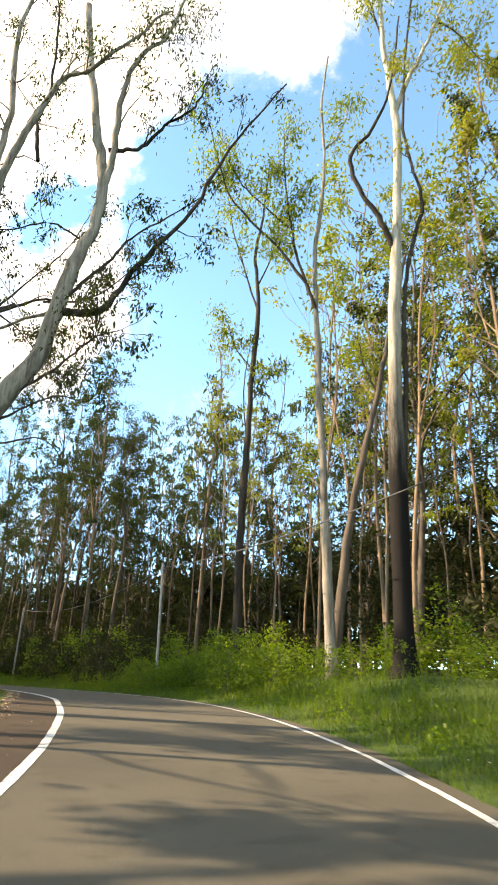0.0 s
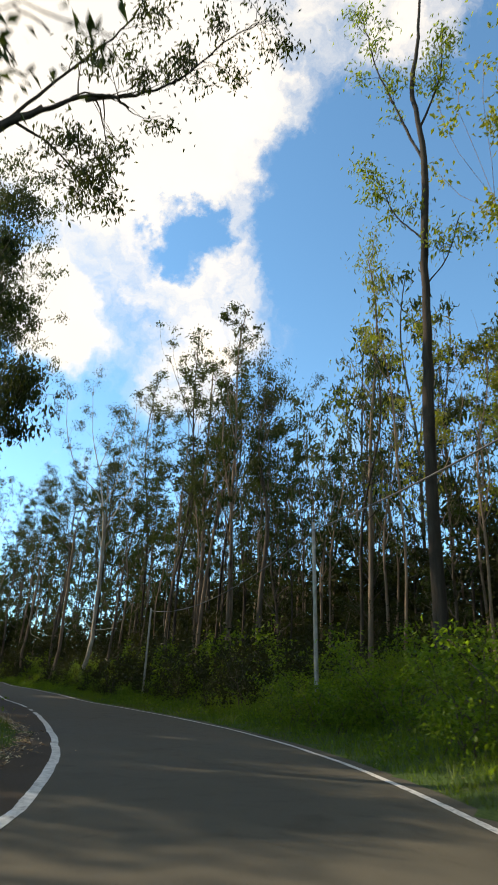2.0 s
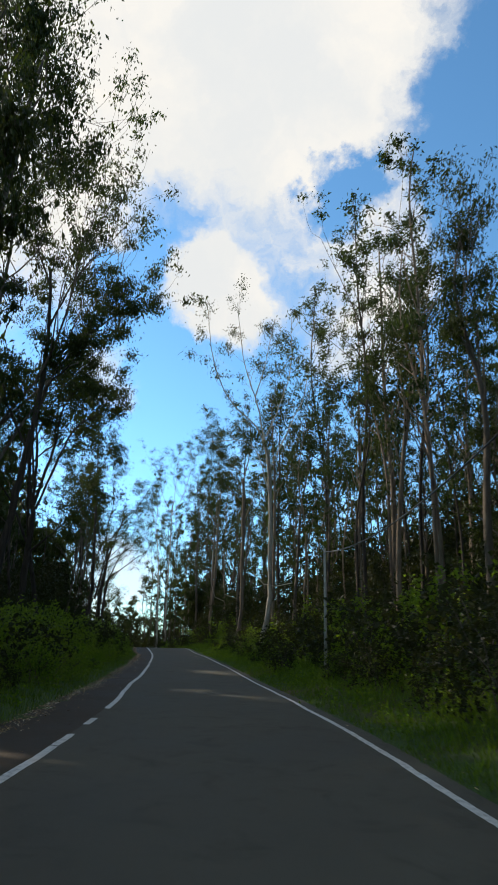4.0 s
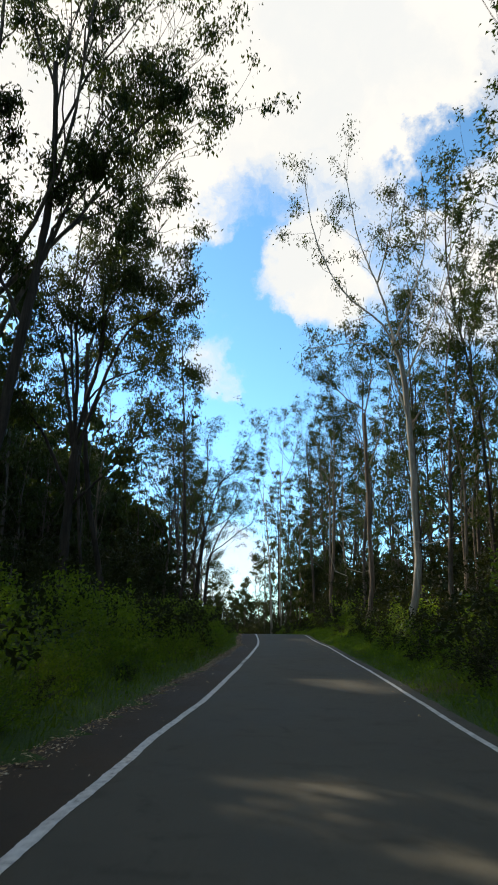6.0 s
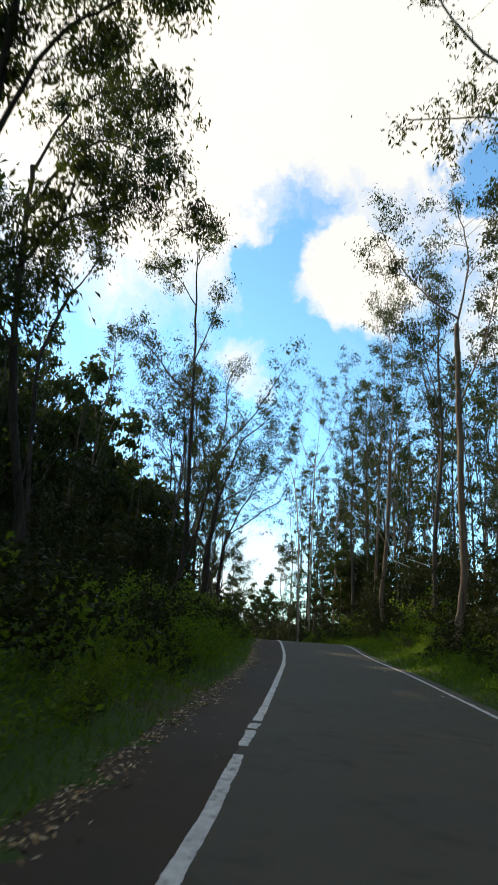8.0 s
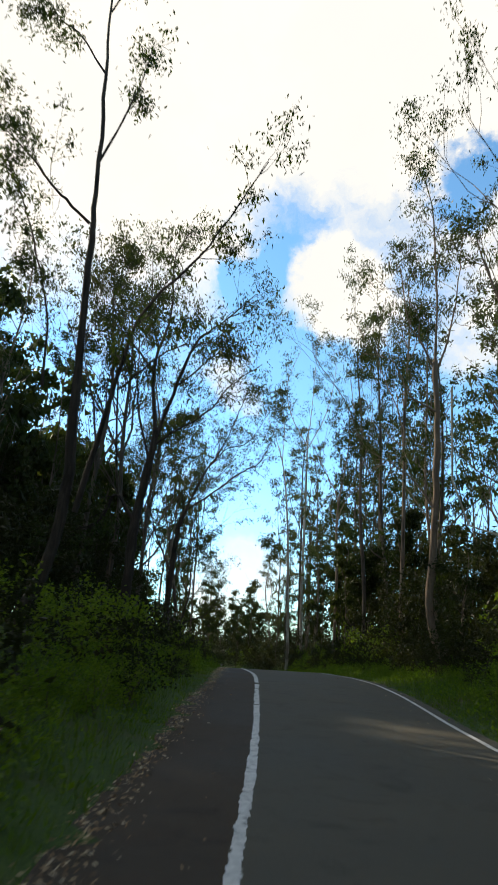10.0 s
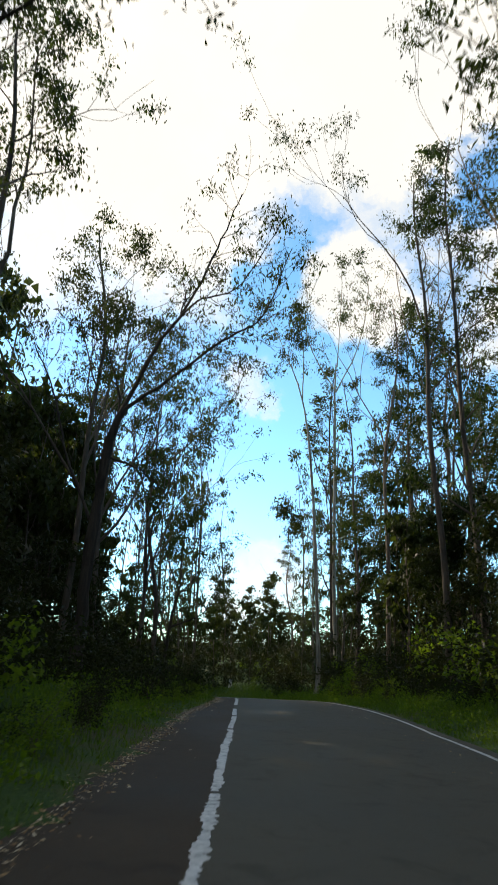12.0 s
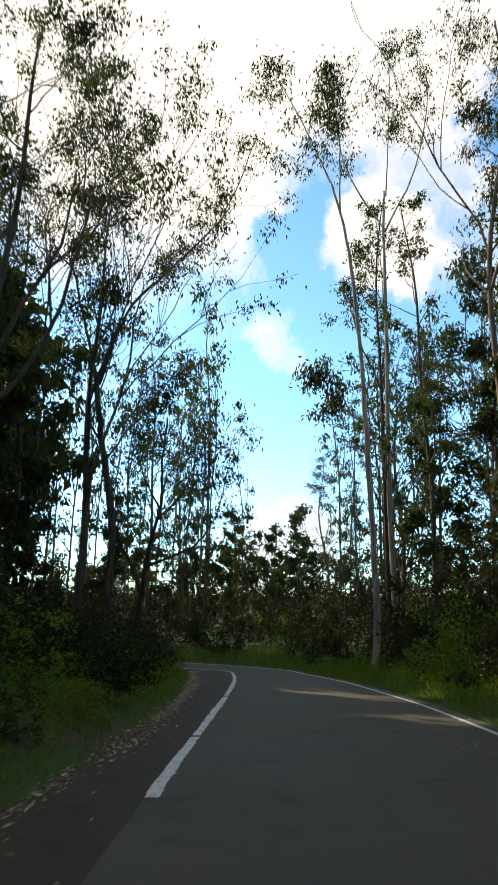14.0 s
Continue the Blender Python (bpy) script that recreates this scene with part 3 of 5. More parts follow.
def roadside_trees():
    # smooth pale giant on the outside of the bend, its foot and some boughs blackened by fire
    old_tree(11, (2.1, 24.6), 9, (0.33, 0.09, -0.3, [(-0.2, 0), (-0.2, 3), (-0.2, 6.4), (-0.2, 9.3), (-0.1, 12.3), (0, 14.4), (0.2, 18.8), (0.1, 21.1), (-0.2, 24.7), (-0.3, 30)]), [
        (0.10, 0.04, -0.5, 2, True, [(0.0, 5.6), (0.16, 9), (0.2, 11.5), (0.4, 13.7), (1.0, 16.2), (0.7, 17.8), (0.4, 19.6), (0.6, 22.9), (1.0, 26.8)]),
        (0.13, 0.03, -1.5, 2, True, [(-0.1, 14.4), (-0.6, 15.4), (-1.3, 16.3), (-1.7, 17.7), (-1.0, 18.6), (-0.3, 20.5), (0.1, 24)]),
        (0.13, 0.04, 0.6, 8, False, [(0.2, 20.8), (1.0, 23.2), (1.9, 25.5), (3.0, 29.0)]),
        (0.04, 0.015, 0.3, 8, True, [(2.1, 25.8), (3.0, 25.4), (3.8, 24.3), (4.9, 23.3)]),
        (0.05, 0.02, 0.0, 6, True, [(-0.2, 24.4), (-0.5, 26.0), (-1.3, 28.4)])],
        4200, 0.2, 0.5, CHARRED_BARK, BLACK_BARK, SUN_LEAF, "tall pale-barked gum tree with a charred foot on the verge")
    old_tree(12, (-0.5, 27.6), 9, (0.19, 0.04, 0.5, [(0.3, 0), (0.1, 4.2), (0, 7.3), (-0.2, 10.7), (-0.3, 14), (-0.4, 16.7), (-0.1, 19.6), (0, 22.8), (-0.1, 25.8), (0.2, 29)]), [
        (0.085, 0.02, -1.0, 12, True, [(-0.3, 14), (-0.8, 15.3), (-2, 16.9), (-3.9, 18.9), (-4.6, 20.6), (-5.6, 24.4)]),
        (0.075, 0.02, -0.8, 16, True, [(-0.6, 14.9), (-1.3, 17.2), (-1.7, 19.5), (-1.9, 22.6)]),
        (0.05, 0.02, -0.6, 8, True, [(-1.5, 18.2), (-3.4, 20), (-4.3, 21.2)]),
        (0.05, 0.02, 0.6, 6, False, [(0, 22.8), (0.8, 24.2), (1.3, 26.5)])],
        5200, 0.2, 0.5, GREY_BARK, BLACK_BARK, SUN_LEAF, "slender forked gum tree with pale bark and dark boughs")
    old_tree(13, (0.4, 28.6), 9, (0.19, 0.06, 0.0, [(-0.6, 0), (0, 5.2), (0.6, 8.1), (1.2, 10.7), (1.8, 13.8), (2.6, 17.5)]), [
        (0.05, 0.02, 0.5, 6, True, [(1.2, 10.7), (0.7, 12.2), (0.5, 14)]), (0.05, 0.02, 0.5, 6, True, [(2.2, 15.4), (2.4, 17.6), (2.1, 20)])],
        900, 0.2, 0.5, DARK_BARK, BLACK_BARK, SUN_LEAF, "brown gum tree leaning over its neighbour", 0.08)
    old_tree(14, (-5.2, 36.6), 9, (0.25, 0.05, 0.0, [(0.3, 0), (0.2, 6.9), (0.3, 10.5), (0.4, 15.4), (0.6, 20.1), (0.3, 23.6), (0.6, 26.1), (0.9, 30.5)]), [
        (0.07, 0.02, 0.4, 10, True, [(0.6, 19.7), (-0.2, 22.3), (-1.2, 26), (-1.7, 29)]), (0.05, 0.02, 0.2, 8, True, [(0.5, 21.5), (1.4, 24), (1.7, 27)]),
        (0.04, 0.02, 0.2, 6, True, [(0.4, 16), (-0.6, 17.4), (-1.2, 19.2)]), (0.03, 0.015, -0.4, 5, True, [(0.4, 14), (1.2, 15), (1.7, 16.6)])],
        2400, 0.22, 0.42, BLACK_BARK, BLACK_BARK, SUN_LEAF, "straight dark-trunked gum tree with a thin crown")
    tree_on(gum_tree("gum_tree", 15, 23, 0.12, (0.0, 0.0), 0.4, [], 0.5, 12, 0.10, 30, 0.7, bark=BROWN_BARK, foliage=SUN_LEAF, leaves=1300, leaf=0.22, puff=0.45),
            -9.2, 46.8, "thin gum tree with tufts of yellowing leaves")
    # boughs over the road on the inside of the bend
    old_tree(21, (-9.4, 16.6), 9, (0.29, 0.09, 1.2, [(0, 0), (0.9, 3.2), (2.1, 5.8), (2.7, 7), (2.9, 8.5), (3.1, 10), (3.4, 11.1), (3.4, 12.7), (3.0, 14.7), (2.5, 17.1), (2.0, 20)]), [
        (0.12, 0.04, -0.3, 8, False, [(3.4, 12.4), (3.6, 13.6), (3.6, 15.6), (4.0, 17.2), (4.8, 18.1), (5.2, 19.9)]),
        (0.11, 0.02, -0.4, 8, True, [(2.9, 8.3), (4.0, 8.4), (4.7, 9.6), (5.9, 11.2), (6.9, 13.3), (8.3, 15.7)]),
        (0.055, 0.015, 0.5, 7, True, [(3.0, 8.7), (3.8, 9.8), (4.5, 11.1), (6.1, 12.5)]),
        (0.06, 0.015, 0.6, 9, False, [(2.9, 8.3), (2.2, 8.3), (0.5, 7.9), (-1.5, 9.0)]),
        (0.15, 0.03, -0.8, 16, False, [(1.3, 4.2), (0.9, 7.9), (1.1, 11.6), (1.5, 13.2), (2.2, 15.0), (3.0, 15.3), (4.1, 16.3), (5.0, 17.3)]),
        (0.16, 0.05, 0.9, 12, False, [(0.5, 2.2), (0.4, 7.9), (0.6, 11.3), (0.7, 14.2), (0.3, 17.9), (0.4, 20.9)]),
        (0.06, 0.02, -0.3, 8, True, [(1.5, 13.4), (1.3, 14.8), (1.5, 16.1), (1.3, 19.2), (0.8, 20.9)]),
        (0.07, 0.02, 0.2, 6, True, [(3.4, 13.9), (4.2, 14.1), (4.9, 15.0), (5.7, 15.7), (6.0, 17.1)]),
        (0.03, 0.012, 0.3, 14, True, [(3.2, 10.6), (2.2, 11.2), (0.9, 10.9), (-0.6, 11.6)]),
        (0.05, 0.012, 0.0, 10, True, [(2.1, 5.8), (3.1, 6.6), (3.9, 7.4), (4.6, 7.7)]),
        (0.04, 0.012, 0.2, 7, True, [(1.7, 5.0), (2.5, 5.5), (3.3, 5.9), (4.0, 5.9)]),
        (0.03, 0.01, 0.3, 4, True, [(1.6, 4.6), (2.6, 4.8), (3.2, 4.9), (3.8, 4.3)])],
        9000, 0.14, 0.24, GREY_BARK, BLACK_BARK, SHADE_GUM_LEAF, "leaning pale gum tree with twisted boughs over the road")
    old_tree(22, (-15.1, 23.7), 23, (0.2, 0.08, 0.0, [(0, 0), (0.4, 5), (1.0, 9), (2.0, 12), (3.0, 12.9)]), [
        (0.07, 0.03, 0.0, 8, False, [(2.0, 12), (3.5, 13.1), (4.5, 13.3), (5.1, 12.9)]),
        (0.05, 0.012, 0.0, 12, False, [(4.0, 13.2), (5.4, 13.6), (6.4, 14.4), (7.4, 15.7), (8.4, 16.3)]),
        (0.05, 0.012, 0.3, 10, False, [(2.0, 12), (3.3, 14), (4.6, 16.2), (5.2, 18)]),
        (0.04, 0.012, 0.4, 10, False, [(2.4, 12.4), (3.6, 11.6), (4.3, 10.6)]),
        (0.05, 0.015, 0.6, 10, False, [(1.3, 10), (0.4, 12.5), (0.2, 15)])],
        4200, 0.17, 0.26, BLACK_BARK, BLACK_BARK, SHADE_GUM_LEAF, "dark gum tree with leafy boughs hanging towards the road")
    # gums whose boughs stand out against the sky further along; black bark carries the backlight
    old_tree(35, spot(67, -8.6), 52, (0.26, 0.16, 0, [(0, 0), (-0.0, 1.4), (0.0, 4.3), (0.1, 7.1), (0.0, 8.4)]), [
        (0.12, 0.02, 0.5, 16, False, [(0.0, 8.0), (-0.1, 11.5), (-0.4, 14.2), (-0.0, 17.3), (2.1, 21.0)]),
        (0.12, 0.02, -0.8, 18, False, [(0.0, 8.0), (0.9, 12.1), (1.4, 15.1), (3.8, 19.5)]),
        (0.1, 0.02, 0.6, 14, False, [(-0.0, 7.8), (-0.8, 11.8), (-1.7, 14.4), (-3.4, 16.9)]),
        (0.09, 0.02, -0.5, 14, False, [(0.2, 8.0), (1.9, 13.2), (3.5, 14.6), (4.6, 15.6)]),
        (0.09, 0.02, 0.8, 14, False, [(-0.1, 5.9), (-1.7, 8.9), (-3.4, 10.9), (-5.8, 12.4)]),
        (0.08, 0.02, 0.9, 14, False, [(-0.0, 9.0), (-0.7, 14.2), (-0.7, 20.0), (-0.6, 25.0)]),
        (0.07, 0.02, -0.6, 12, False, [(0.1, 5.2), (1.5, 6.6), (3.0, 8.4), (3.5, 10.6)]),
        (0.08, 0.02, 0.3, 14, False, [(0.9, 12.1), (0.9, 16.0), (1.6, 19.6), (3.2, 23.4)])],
        31000, 0.22, 0.4, BLACK_BARK, BLACK_BARK, SHADE_GUM_LEAF, "dark gum tree dividing low into many leafy stems")
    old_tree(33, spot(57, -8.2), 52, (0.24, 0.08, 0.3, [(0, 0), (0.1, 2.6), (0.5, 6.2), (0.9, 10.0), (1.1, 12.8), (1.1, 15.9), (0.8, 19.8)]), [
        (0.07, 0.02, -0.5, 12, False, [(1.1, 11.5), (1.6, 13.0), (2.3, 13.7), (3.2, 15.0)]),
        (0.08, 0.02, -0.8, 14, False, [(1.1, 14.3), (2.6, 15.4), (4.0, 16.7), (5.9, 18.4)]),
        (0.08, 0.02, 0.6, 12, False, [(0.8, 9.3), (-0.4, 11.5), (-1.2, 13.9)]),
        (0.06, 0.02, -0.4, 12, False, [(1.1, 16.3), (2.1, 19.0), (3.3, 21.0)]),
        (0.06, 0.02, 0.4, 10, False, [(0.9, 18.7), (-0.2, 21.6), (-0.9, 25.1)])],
        17000, 0.21, 0.38, BLACK_BARK, BLACK_BARK, SHADE_GUM_LEAF, "dark gum tree with boughs arching towards the road")
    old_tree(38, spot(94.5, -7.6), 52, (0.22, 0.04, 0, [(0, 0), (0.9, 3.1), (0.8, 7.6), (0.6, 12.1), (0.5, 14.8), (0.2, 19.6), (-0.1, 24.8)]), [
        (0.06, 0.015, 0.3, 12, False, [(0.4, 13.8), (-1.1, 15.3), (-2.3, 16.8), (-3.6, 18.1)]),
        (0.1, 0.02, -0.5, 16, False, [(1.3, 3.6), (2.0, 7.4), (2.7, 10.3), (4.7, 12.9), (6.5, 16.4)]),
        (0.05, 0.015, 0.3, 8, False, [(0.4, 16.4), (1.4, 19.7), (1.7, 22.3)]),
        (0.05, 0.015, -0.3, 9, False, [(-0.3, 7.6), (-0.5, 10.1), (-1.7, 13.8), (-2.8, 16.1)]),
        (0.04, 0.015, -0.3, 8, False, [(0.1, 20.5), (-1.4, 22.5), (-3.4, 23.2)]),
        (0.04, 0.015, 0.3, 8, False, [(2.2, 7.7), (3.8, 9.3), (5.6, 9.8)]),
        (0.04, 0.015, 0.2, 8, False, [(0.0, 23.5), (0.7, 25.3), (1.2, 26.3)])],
        6500, 0.21, 0.36, BLACK_BARK, BLACK_BARK, SHADE_GUM_LEAF, "dark gum tree with tufted crown against the sky")
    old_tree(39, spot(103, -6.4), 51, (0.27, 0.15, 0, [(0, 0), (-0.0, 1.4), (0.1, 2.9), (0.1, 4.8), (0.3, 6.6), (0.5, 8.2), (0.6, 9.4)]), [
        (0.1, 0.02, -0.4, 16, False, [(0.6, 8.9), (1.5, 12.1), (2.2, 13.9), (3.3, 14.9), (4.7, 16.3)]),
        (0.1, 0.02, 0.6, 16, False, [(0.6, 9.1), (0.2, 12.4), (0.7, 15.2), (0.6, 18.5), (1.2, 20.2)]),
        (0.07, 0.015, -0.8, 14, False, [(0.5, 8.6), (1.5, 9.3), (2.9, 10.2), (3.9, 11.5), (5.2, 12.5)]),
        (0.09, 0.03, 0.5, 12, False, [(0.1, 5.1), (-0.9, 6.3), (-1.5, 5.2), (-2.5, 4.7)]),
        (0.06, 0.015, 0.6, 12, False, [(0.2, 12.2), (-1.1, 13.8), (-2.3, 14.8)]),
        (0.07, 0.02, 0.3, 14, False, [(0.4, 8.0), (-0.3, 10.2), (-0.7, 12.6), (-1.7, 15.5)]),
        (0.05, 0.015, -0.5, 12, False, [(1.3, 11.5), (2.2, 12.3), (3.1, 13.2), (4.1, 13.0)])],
        7000, 0.17, 0.32, BLACK_BARK, BLACK_BARK, SHADE_GUM_LEAF, "dark leaning gum tree with forked airy crown")
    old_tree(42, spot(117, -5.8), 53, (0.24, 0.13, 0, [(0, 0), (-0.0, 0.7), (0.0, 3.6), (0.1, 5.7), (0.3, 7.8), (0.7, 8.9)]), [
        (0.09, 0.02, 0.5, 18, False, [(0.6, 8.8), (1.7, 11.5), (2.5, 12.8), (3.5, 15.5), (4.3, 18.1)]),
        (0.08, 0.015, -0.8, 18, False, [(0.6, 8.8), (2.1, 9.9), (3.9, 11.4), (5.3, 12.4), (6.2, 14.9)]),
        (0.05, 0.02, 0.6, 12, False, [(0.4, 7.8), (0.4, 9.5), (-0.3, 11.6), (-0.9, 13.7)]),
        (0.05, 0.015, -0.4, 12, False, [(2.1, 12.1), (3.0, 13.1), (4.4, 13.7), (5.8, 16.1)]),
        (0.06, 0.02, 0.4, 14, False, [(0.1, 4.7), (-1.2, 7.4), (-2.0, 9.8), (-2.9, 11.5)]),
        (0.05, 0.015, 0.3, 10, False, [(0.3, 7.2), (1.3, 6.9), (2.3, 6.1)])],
        3300, 0.18, 0.3, BLACK_BARK, BLACK_BARK, SHADE_GUM_LEAF, "slender dark gum tree arching over the road edge")
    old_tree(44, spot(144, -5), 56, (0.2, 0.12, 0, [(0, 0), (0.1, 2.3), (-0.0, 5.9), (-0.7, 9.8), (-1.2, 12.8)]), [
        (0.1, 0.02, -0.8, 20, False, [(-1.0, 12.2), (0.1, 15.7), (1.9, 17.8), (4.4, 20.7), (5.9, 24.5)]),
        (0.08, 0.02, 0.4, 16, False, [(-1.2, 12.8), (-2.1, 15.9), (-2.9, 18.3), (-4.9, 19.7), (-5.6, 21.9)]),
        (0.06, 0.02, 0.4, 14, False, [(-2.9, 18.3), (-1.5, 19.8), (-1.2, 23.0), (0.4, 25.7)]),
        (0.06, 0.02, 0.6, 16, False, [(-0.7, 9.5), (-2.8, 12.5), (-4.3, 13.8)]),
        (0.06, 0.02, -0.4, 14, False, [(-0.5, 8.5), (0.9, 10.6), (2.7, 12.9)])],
        10500, 0.21, 0.4, DARK_BARK, BLACK_BARK, SHADE_GUM_LEAF, "twisted dark gum tree with heavy leafy boughs")
    old_tree(54, spot(71, 6.9), 52, (0.2, 0.13, 0, [(0, 0), (0.7, 2.8), (0.8, 6.2), (0.7, 10.7), (0.5, 14.0), (0.1, 15.6)]), [
        (0.07, 0.02, 0, 10, False, [(0.2, 15.5), (-0.7, 16.8), (-2.7, 18.6), (-4.1, 21.9), (-4.6, 26.0)]),
        (0.07, 0.02, 0.4, 10, False, [(0.2, 15.6), (-0.5, 18.7), (-1.4, 21.6), (-2.2, 27.2)]),
        (0.06, 0.02, -0.3, 10, False, [(0.3, 15.8), (1.2, 18.1), (2.2, 21.7), (2.2, 26.2)]),
        (0.06, 0.02, 0.2, 8, False, [(0.6, 13.3), (2.2, 16.9), (3.5, 20.1), (4.3, 26.3)]),
        (0.05, 0.02, 0.4, 10, False, [(-0.6, 19.0), (0.2, 22.0), (1.0, 26.2)]),
        (0.05, 0.02, -0.4, 10, False, [(0.7, 11.0), (-0.4, 14.4), (-1.7, 15.3), (-4.4, 14.8)])],
        5200, 0.19, 0.34, PALE_BARK, BROWN_BARK, SHADE_GUM_LEAF, "pale gum tree with long upswept reddish boughs")
    old_tree(56, spot(85, 7), 53, (0.2, 0.12, 0, [(0, 0), (0.5, 3.0), (0.5, 7.4), (0.5, 12.3), (0.4, 15.8)]), [
        (0.06, 0.015, -0.3, 16, False, [(0.5, 16.1), (-1.2, 17.2), (-2.7, 18.9), (-3.8, 21.5)]),
        (0.06, 0.02, 0.3, 14, False, [(0.4, 15.5), (1.1, 19.6), (0.4, 23.8)]),
        (0.05, 0.02, 0.3, 12, False, [(0.4, 13.4), (-1.2, 14.8), (-2.7, 16.3)]),
        (0.06, 0.02, -0.3, 12, False, [(0.4, 11.1), (2.0, 15.7), (2.9, 20.9)])],
        5000, 0.19, 0.34, BROWN_BARK, BROWN_BARK, SHADE_GUM_LEAF, "slender gum tree with flat leaf tufts over the verge")
    old_tree(71, spot(143.5, 6.5), 56, (0.2, 0.05, 0, [(0, 0), (0.2, 1.7), (-0.0, 7.5), (-0.3, 14.3), (-0.8, 19.7), (-1.6, 23.5)]), [
        (0.06, 0.02, 0.2, 12, False, [(-1.5, 23.2), (-2.4, 25.5), (-4.2, 29.6)]),
        (0.05, 0.02, 0.3, 12, False, [(-1.2, 21.9), (-1.2, 26.9), (-1.8, 30.4)]),
        (0.05, 0.02, -0.3, 10, False, [(-0.2, 10.9), (-1.4, 11.7), (-2.5, 13.1)])],
        3600, 0.26, 0.42, PALE_BARK, BROWN_BARK, SHADE_GUM_LEAF, "very tall gum tree with flat-topped leaf tufts")
    old_tree(72, spot(150, 11), 56, (0.25, 0.06, 0, [(0, 0), (0.3, 2.1), (0.2, 9.8), (0.3, 18.9), (0.3, 26.9), (0.4, 29.9)]), [
        (0.07, 0.02, 0.2, 14, False, [(0.4, 26.9), (-1.9, 31.1), (-2.6, 35.6), (-1.0, 40.3)]),
        (0.07, 0.02, 0.3, 14, False, [(0.4, 26.9), (2.7, 32.1), (3.8, 38.1), (3.1, 41.9)]),
        (0.05, 0.02, 0.3, 12, False, [(0.5, 29.5), (0.9, 35.7), (1.1, 41.3)]),
        (0.05, 0.02, -0.3, 10, False, [(0.2, 12.6), (2.0, 13.7), (2.8, 16.7)]),
        (0.05, 0.02, 0.3, 10, False, [(0.3, 20.4), (-1.3, 22.8), (-2.4, 20.4)])],
        3600, 0.26, 0.42, PALE_BARK, BROWN_BARK, SHADE_GUM_LEAF, "very tall gum tree with flat-topped leaf tufts")
    old_tree(58, spot(105, 7.6), 51, (0.2, 0.13, 0, [(0, 0), (-0.8, 2.1), (-0.5, 6.3), (-0.3, 10.9), (-0.3, 14.4)]), [
        (0.07, 0.02, -0.3, 16, False, [(-0.3, 13.9), (-1.1, 15.5), (-1.7, 16.4), (-2.1, 19.6)]),
        (0.07, 0.02, 0.3, 16, False, [(-0.3, 14.1), (-0.1, 18.4), (-0.2, 23.0), (-0.7, 25.8)]),
        (0.06, 0.02, -0.3, 14, False, [(-0.6, 7.0), (-1.4, 8.1), (-2.6, 8.9), (-4.0, 9.5)]),
        (0.06, 0.02, 0.4, 14, False, [(-0.3, 11.7), (-1.5, 12.5), (-2.4, 14.3), (-3.7, 14.7)]),
        (0.06, 0.02, 0.2, 12, False, [(-0.3, 13.5), (0.8, 17.2), (1.4, 21.9)])],
        6500, 0.19, 0.36, BROWN_BARK, BROWN_BARK, SHADE_GUM_LEAF, "brown gum tree with twisted boughs over the verge")
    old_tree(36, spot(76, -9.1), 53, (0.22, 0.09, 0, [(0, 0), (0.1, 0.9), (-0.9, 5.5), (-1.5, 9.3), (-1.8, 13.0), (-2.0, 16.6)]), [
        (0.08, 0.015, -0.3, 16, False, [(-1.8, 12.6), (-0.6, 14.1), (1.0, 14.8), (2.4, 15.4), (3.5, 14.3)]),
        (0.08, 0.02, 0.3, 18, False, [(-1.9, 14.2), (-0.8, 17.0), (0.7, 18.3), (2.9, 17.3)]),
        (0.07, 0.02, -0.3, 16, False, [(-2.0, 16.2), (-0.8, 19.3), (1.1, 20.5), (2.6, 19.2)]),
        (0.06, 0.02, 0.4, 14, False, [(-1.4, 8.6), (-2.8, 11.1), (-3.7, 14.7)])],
        12000, 0.2, 0.34, BLACK_BARK, BLACK_BARK, SHADE_GUM_LEAF, "dark gum tree with leafy boughs reaching over the bank")
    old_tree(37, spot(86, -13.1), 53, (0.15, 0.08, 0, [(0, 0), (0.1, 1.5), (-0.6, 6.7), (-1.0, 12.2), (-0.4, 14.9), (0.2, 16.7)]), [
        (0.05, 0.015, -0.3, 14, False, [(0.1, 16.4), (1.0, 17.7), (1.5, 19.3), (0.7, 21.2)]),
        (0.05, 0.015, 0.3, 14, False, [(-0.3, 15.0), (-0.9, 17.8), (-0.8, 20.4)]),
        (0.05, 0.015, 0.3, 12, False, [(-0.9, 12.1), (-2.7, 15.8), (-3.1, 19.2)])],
        5000, 0.2, 0.32, BLACK_BARK, BLACK_BARK, SHADE_GUM_LEAF, "slim dark gum tree with tufted crown on the bank")
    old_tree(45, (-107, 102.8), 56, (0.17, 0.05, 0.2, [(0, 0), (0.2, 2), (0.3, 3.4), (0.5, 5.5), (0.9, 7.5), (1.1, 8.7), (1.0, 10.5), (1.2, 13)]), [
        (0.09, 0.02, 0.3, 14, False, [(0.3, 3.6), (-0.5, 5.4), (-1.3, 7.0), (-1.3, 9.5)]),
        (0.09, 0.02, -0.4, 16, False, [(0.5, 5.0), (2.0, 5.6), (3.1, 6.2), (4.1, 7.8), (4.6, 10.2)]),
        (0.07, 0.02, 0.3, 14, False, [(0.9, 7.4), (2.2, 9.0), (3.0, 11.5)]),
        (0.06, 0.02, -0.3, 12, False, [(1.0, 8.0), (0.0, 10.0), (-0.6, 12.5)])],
        5200, 0.21, 0.4, BLACK_BARK, BLACK_BARK, SHADE_GUM_LEAF, "small spreading gum tree with curved boughs at the bend")
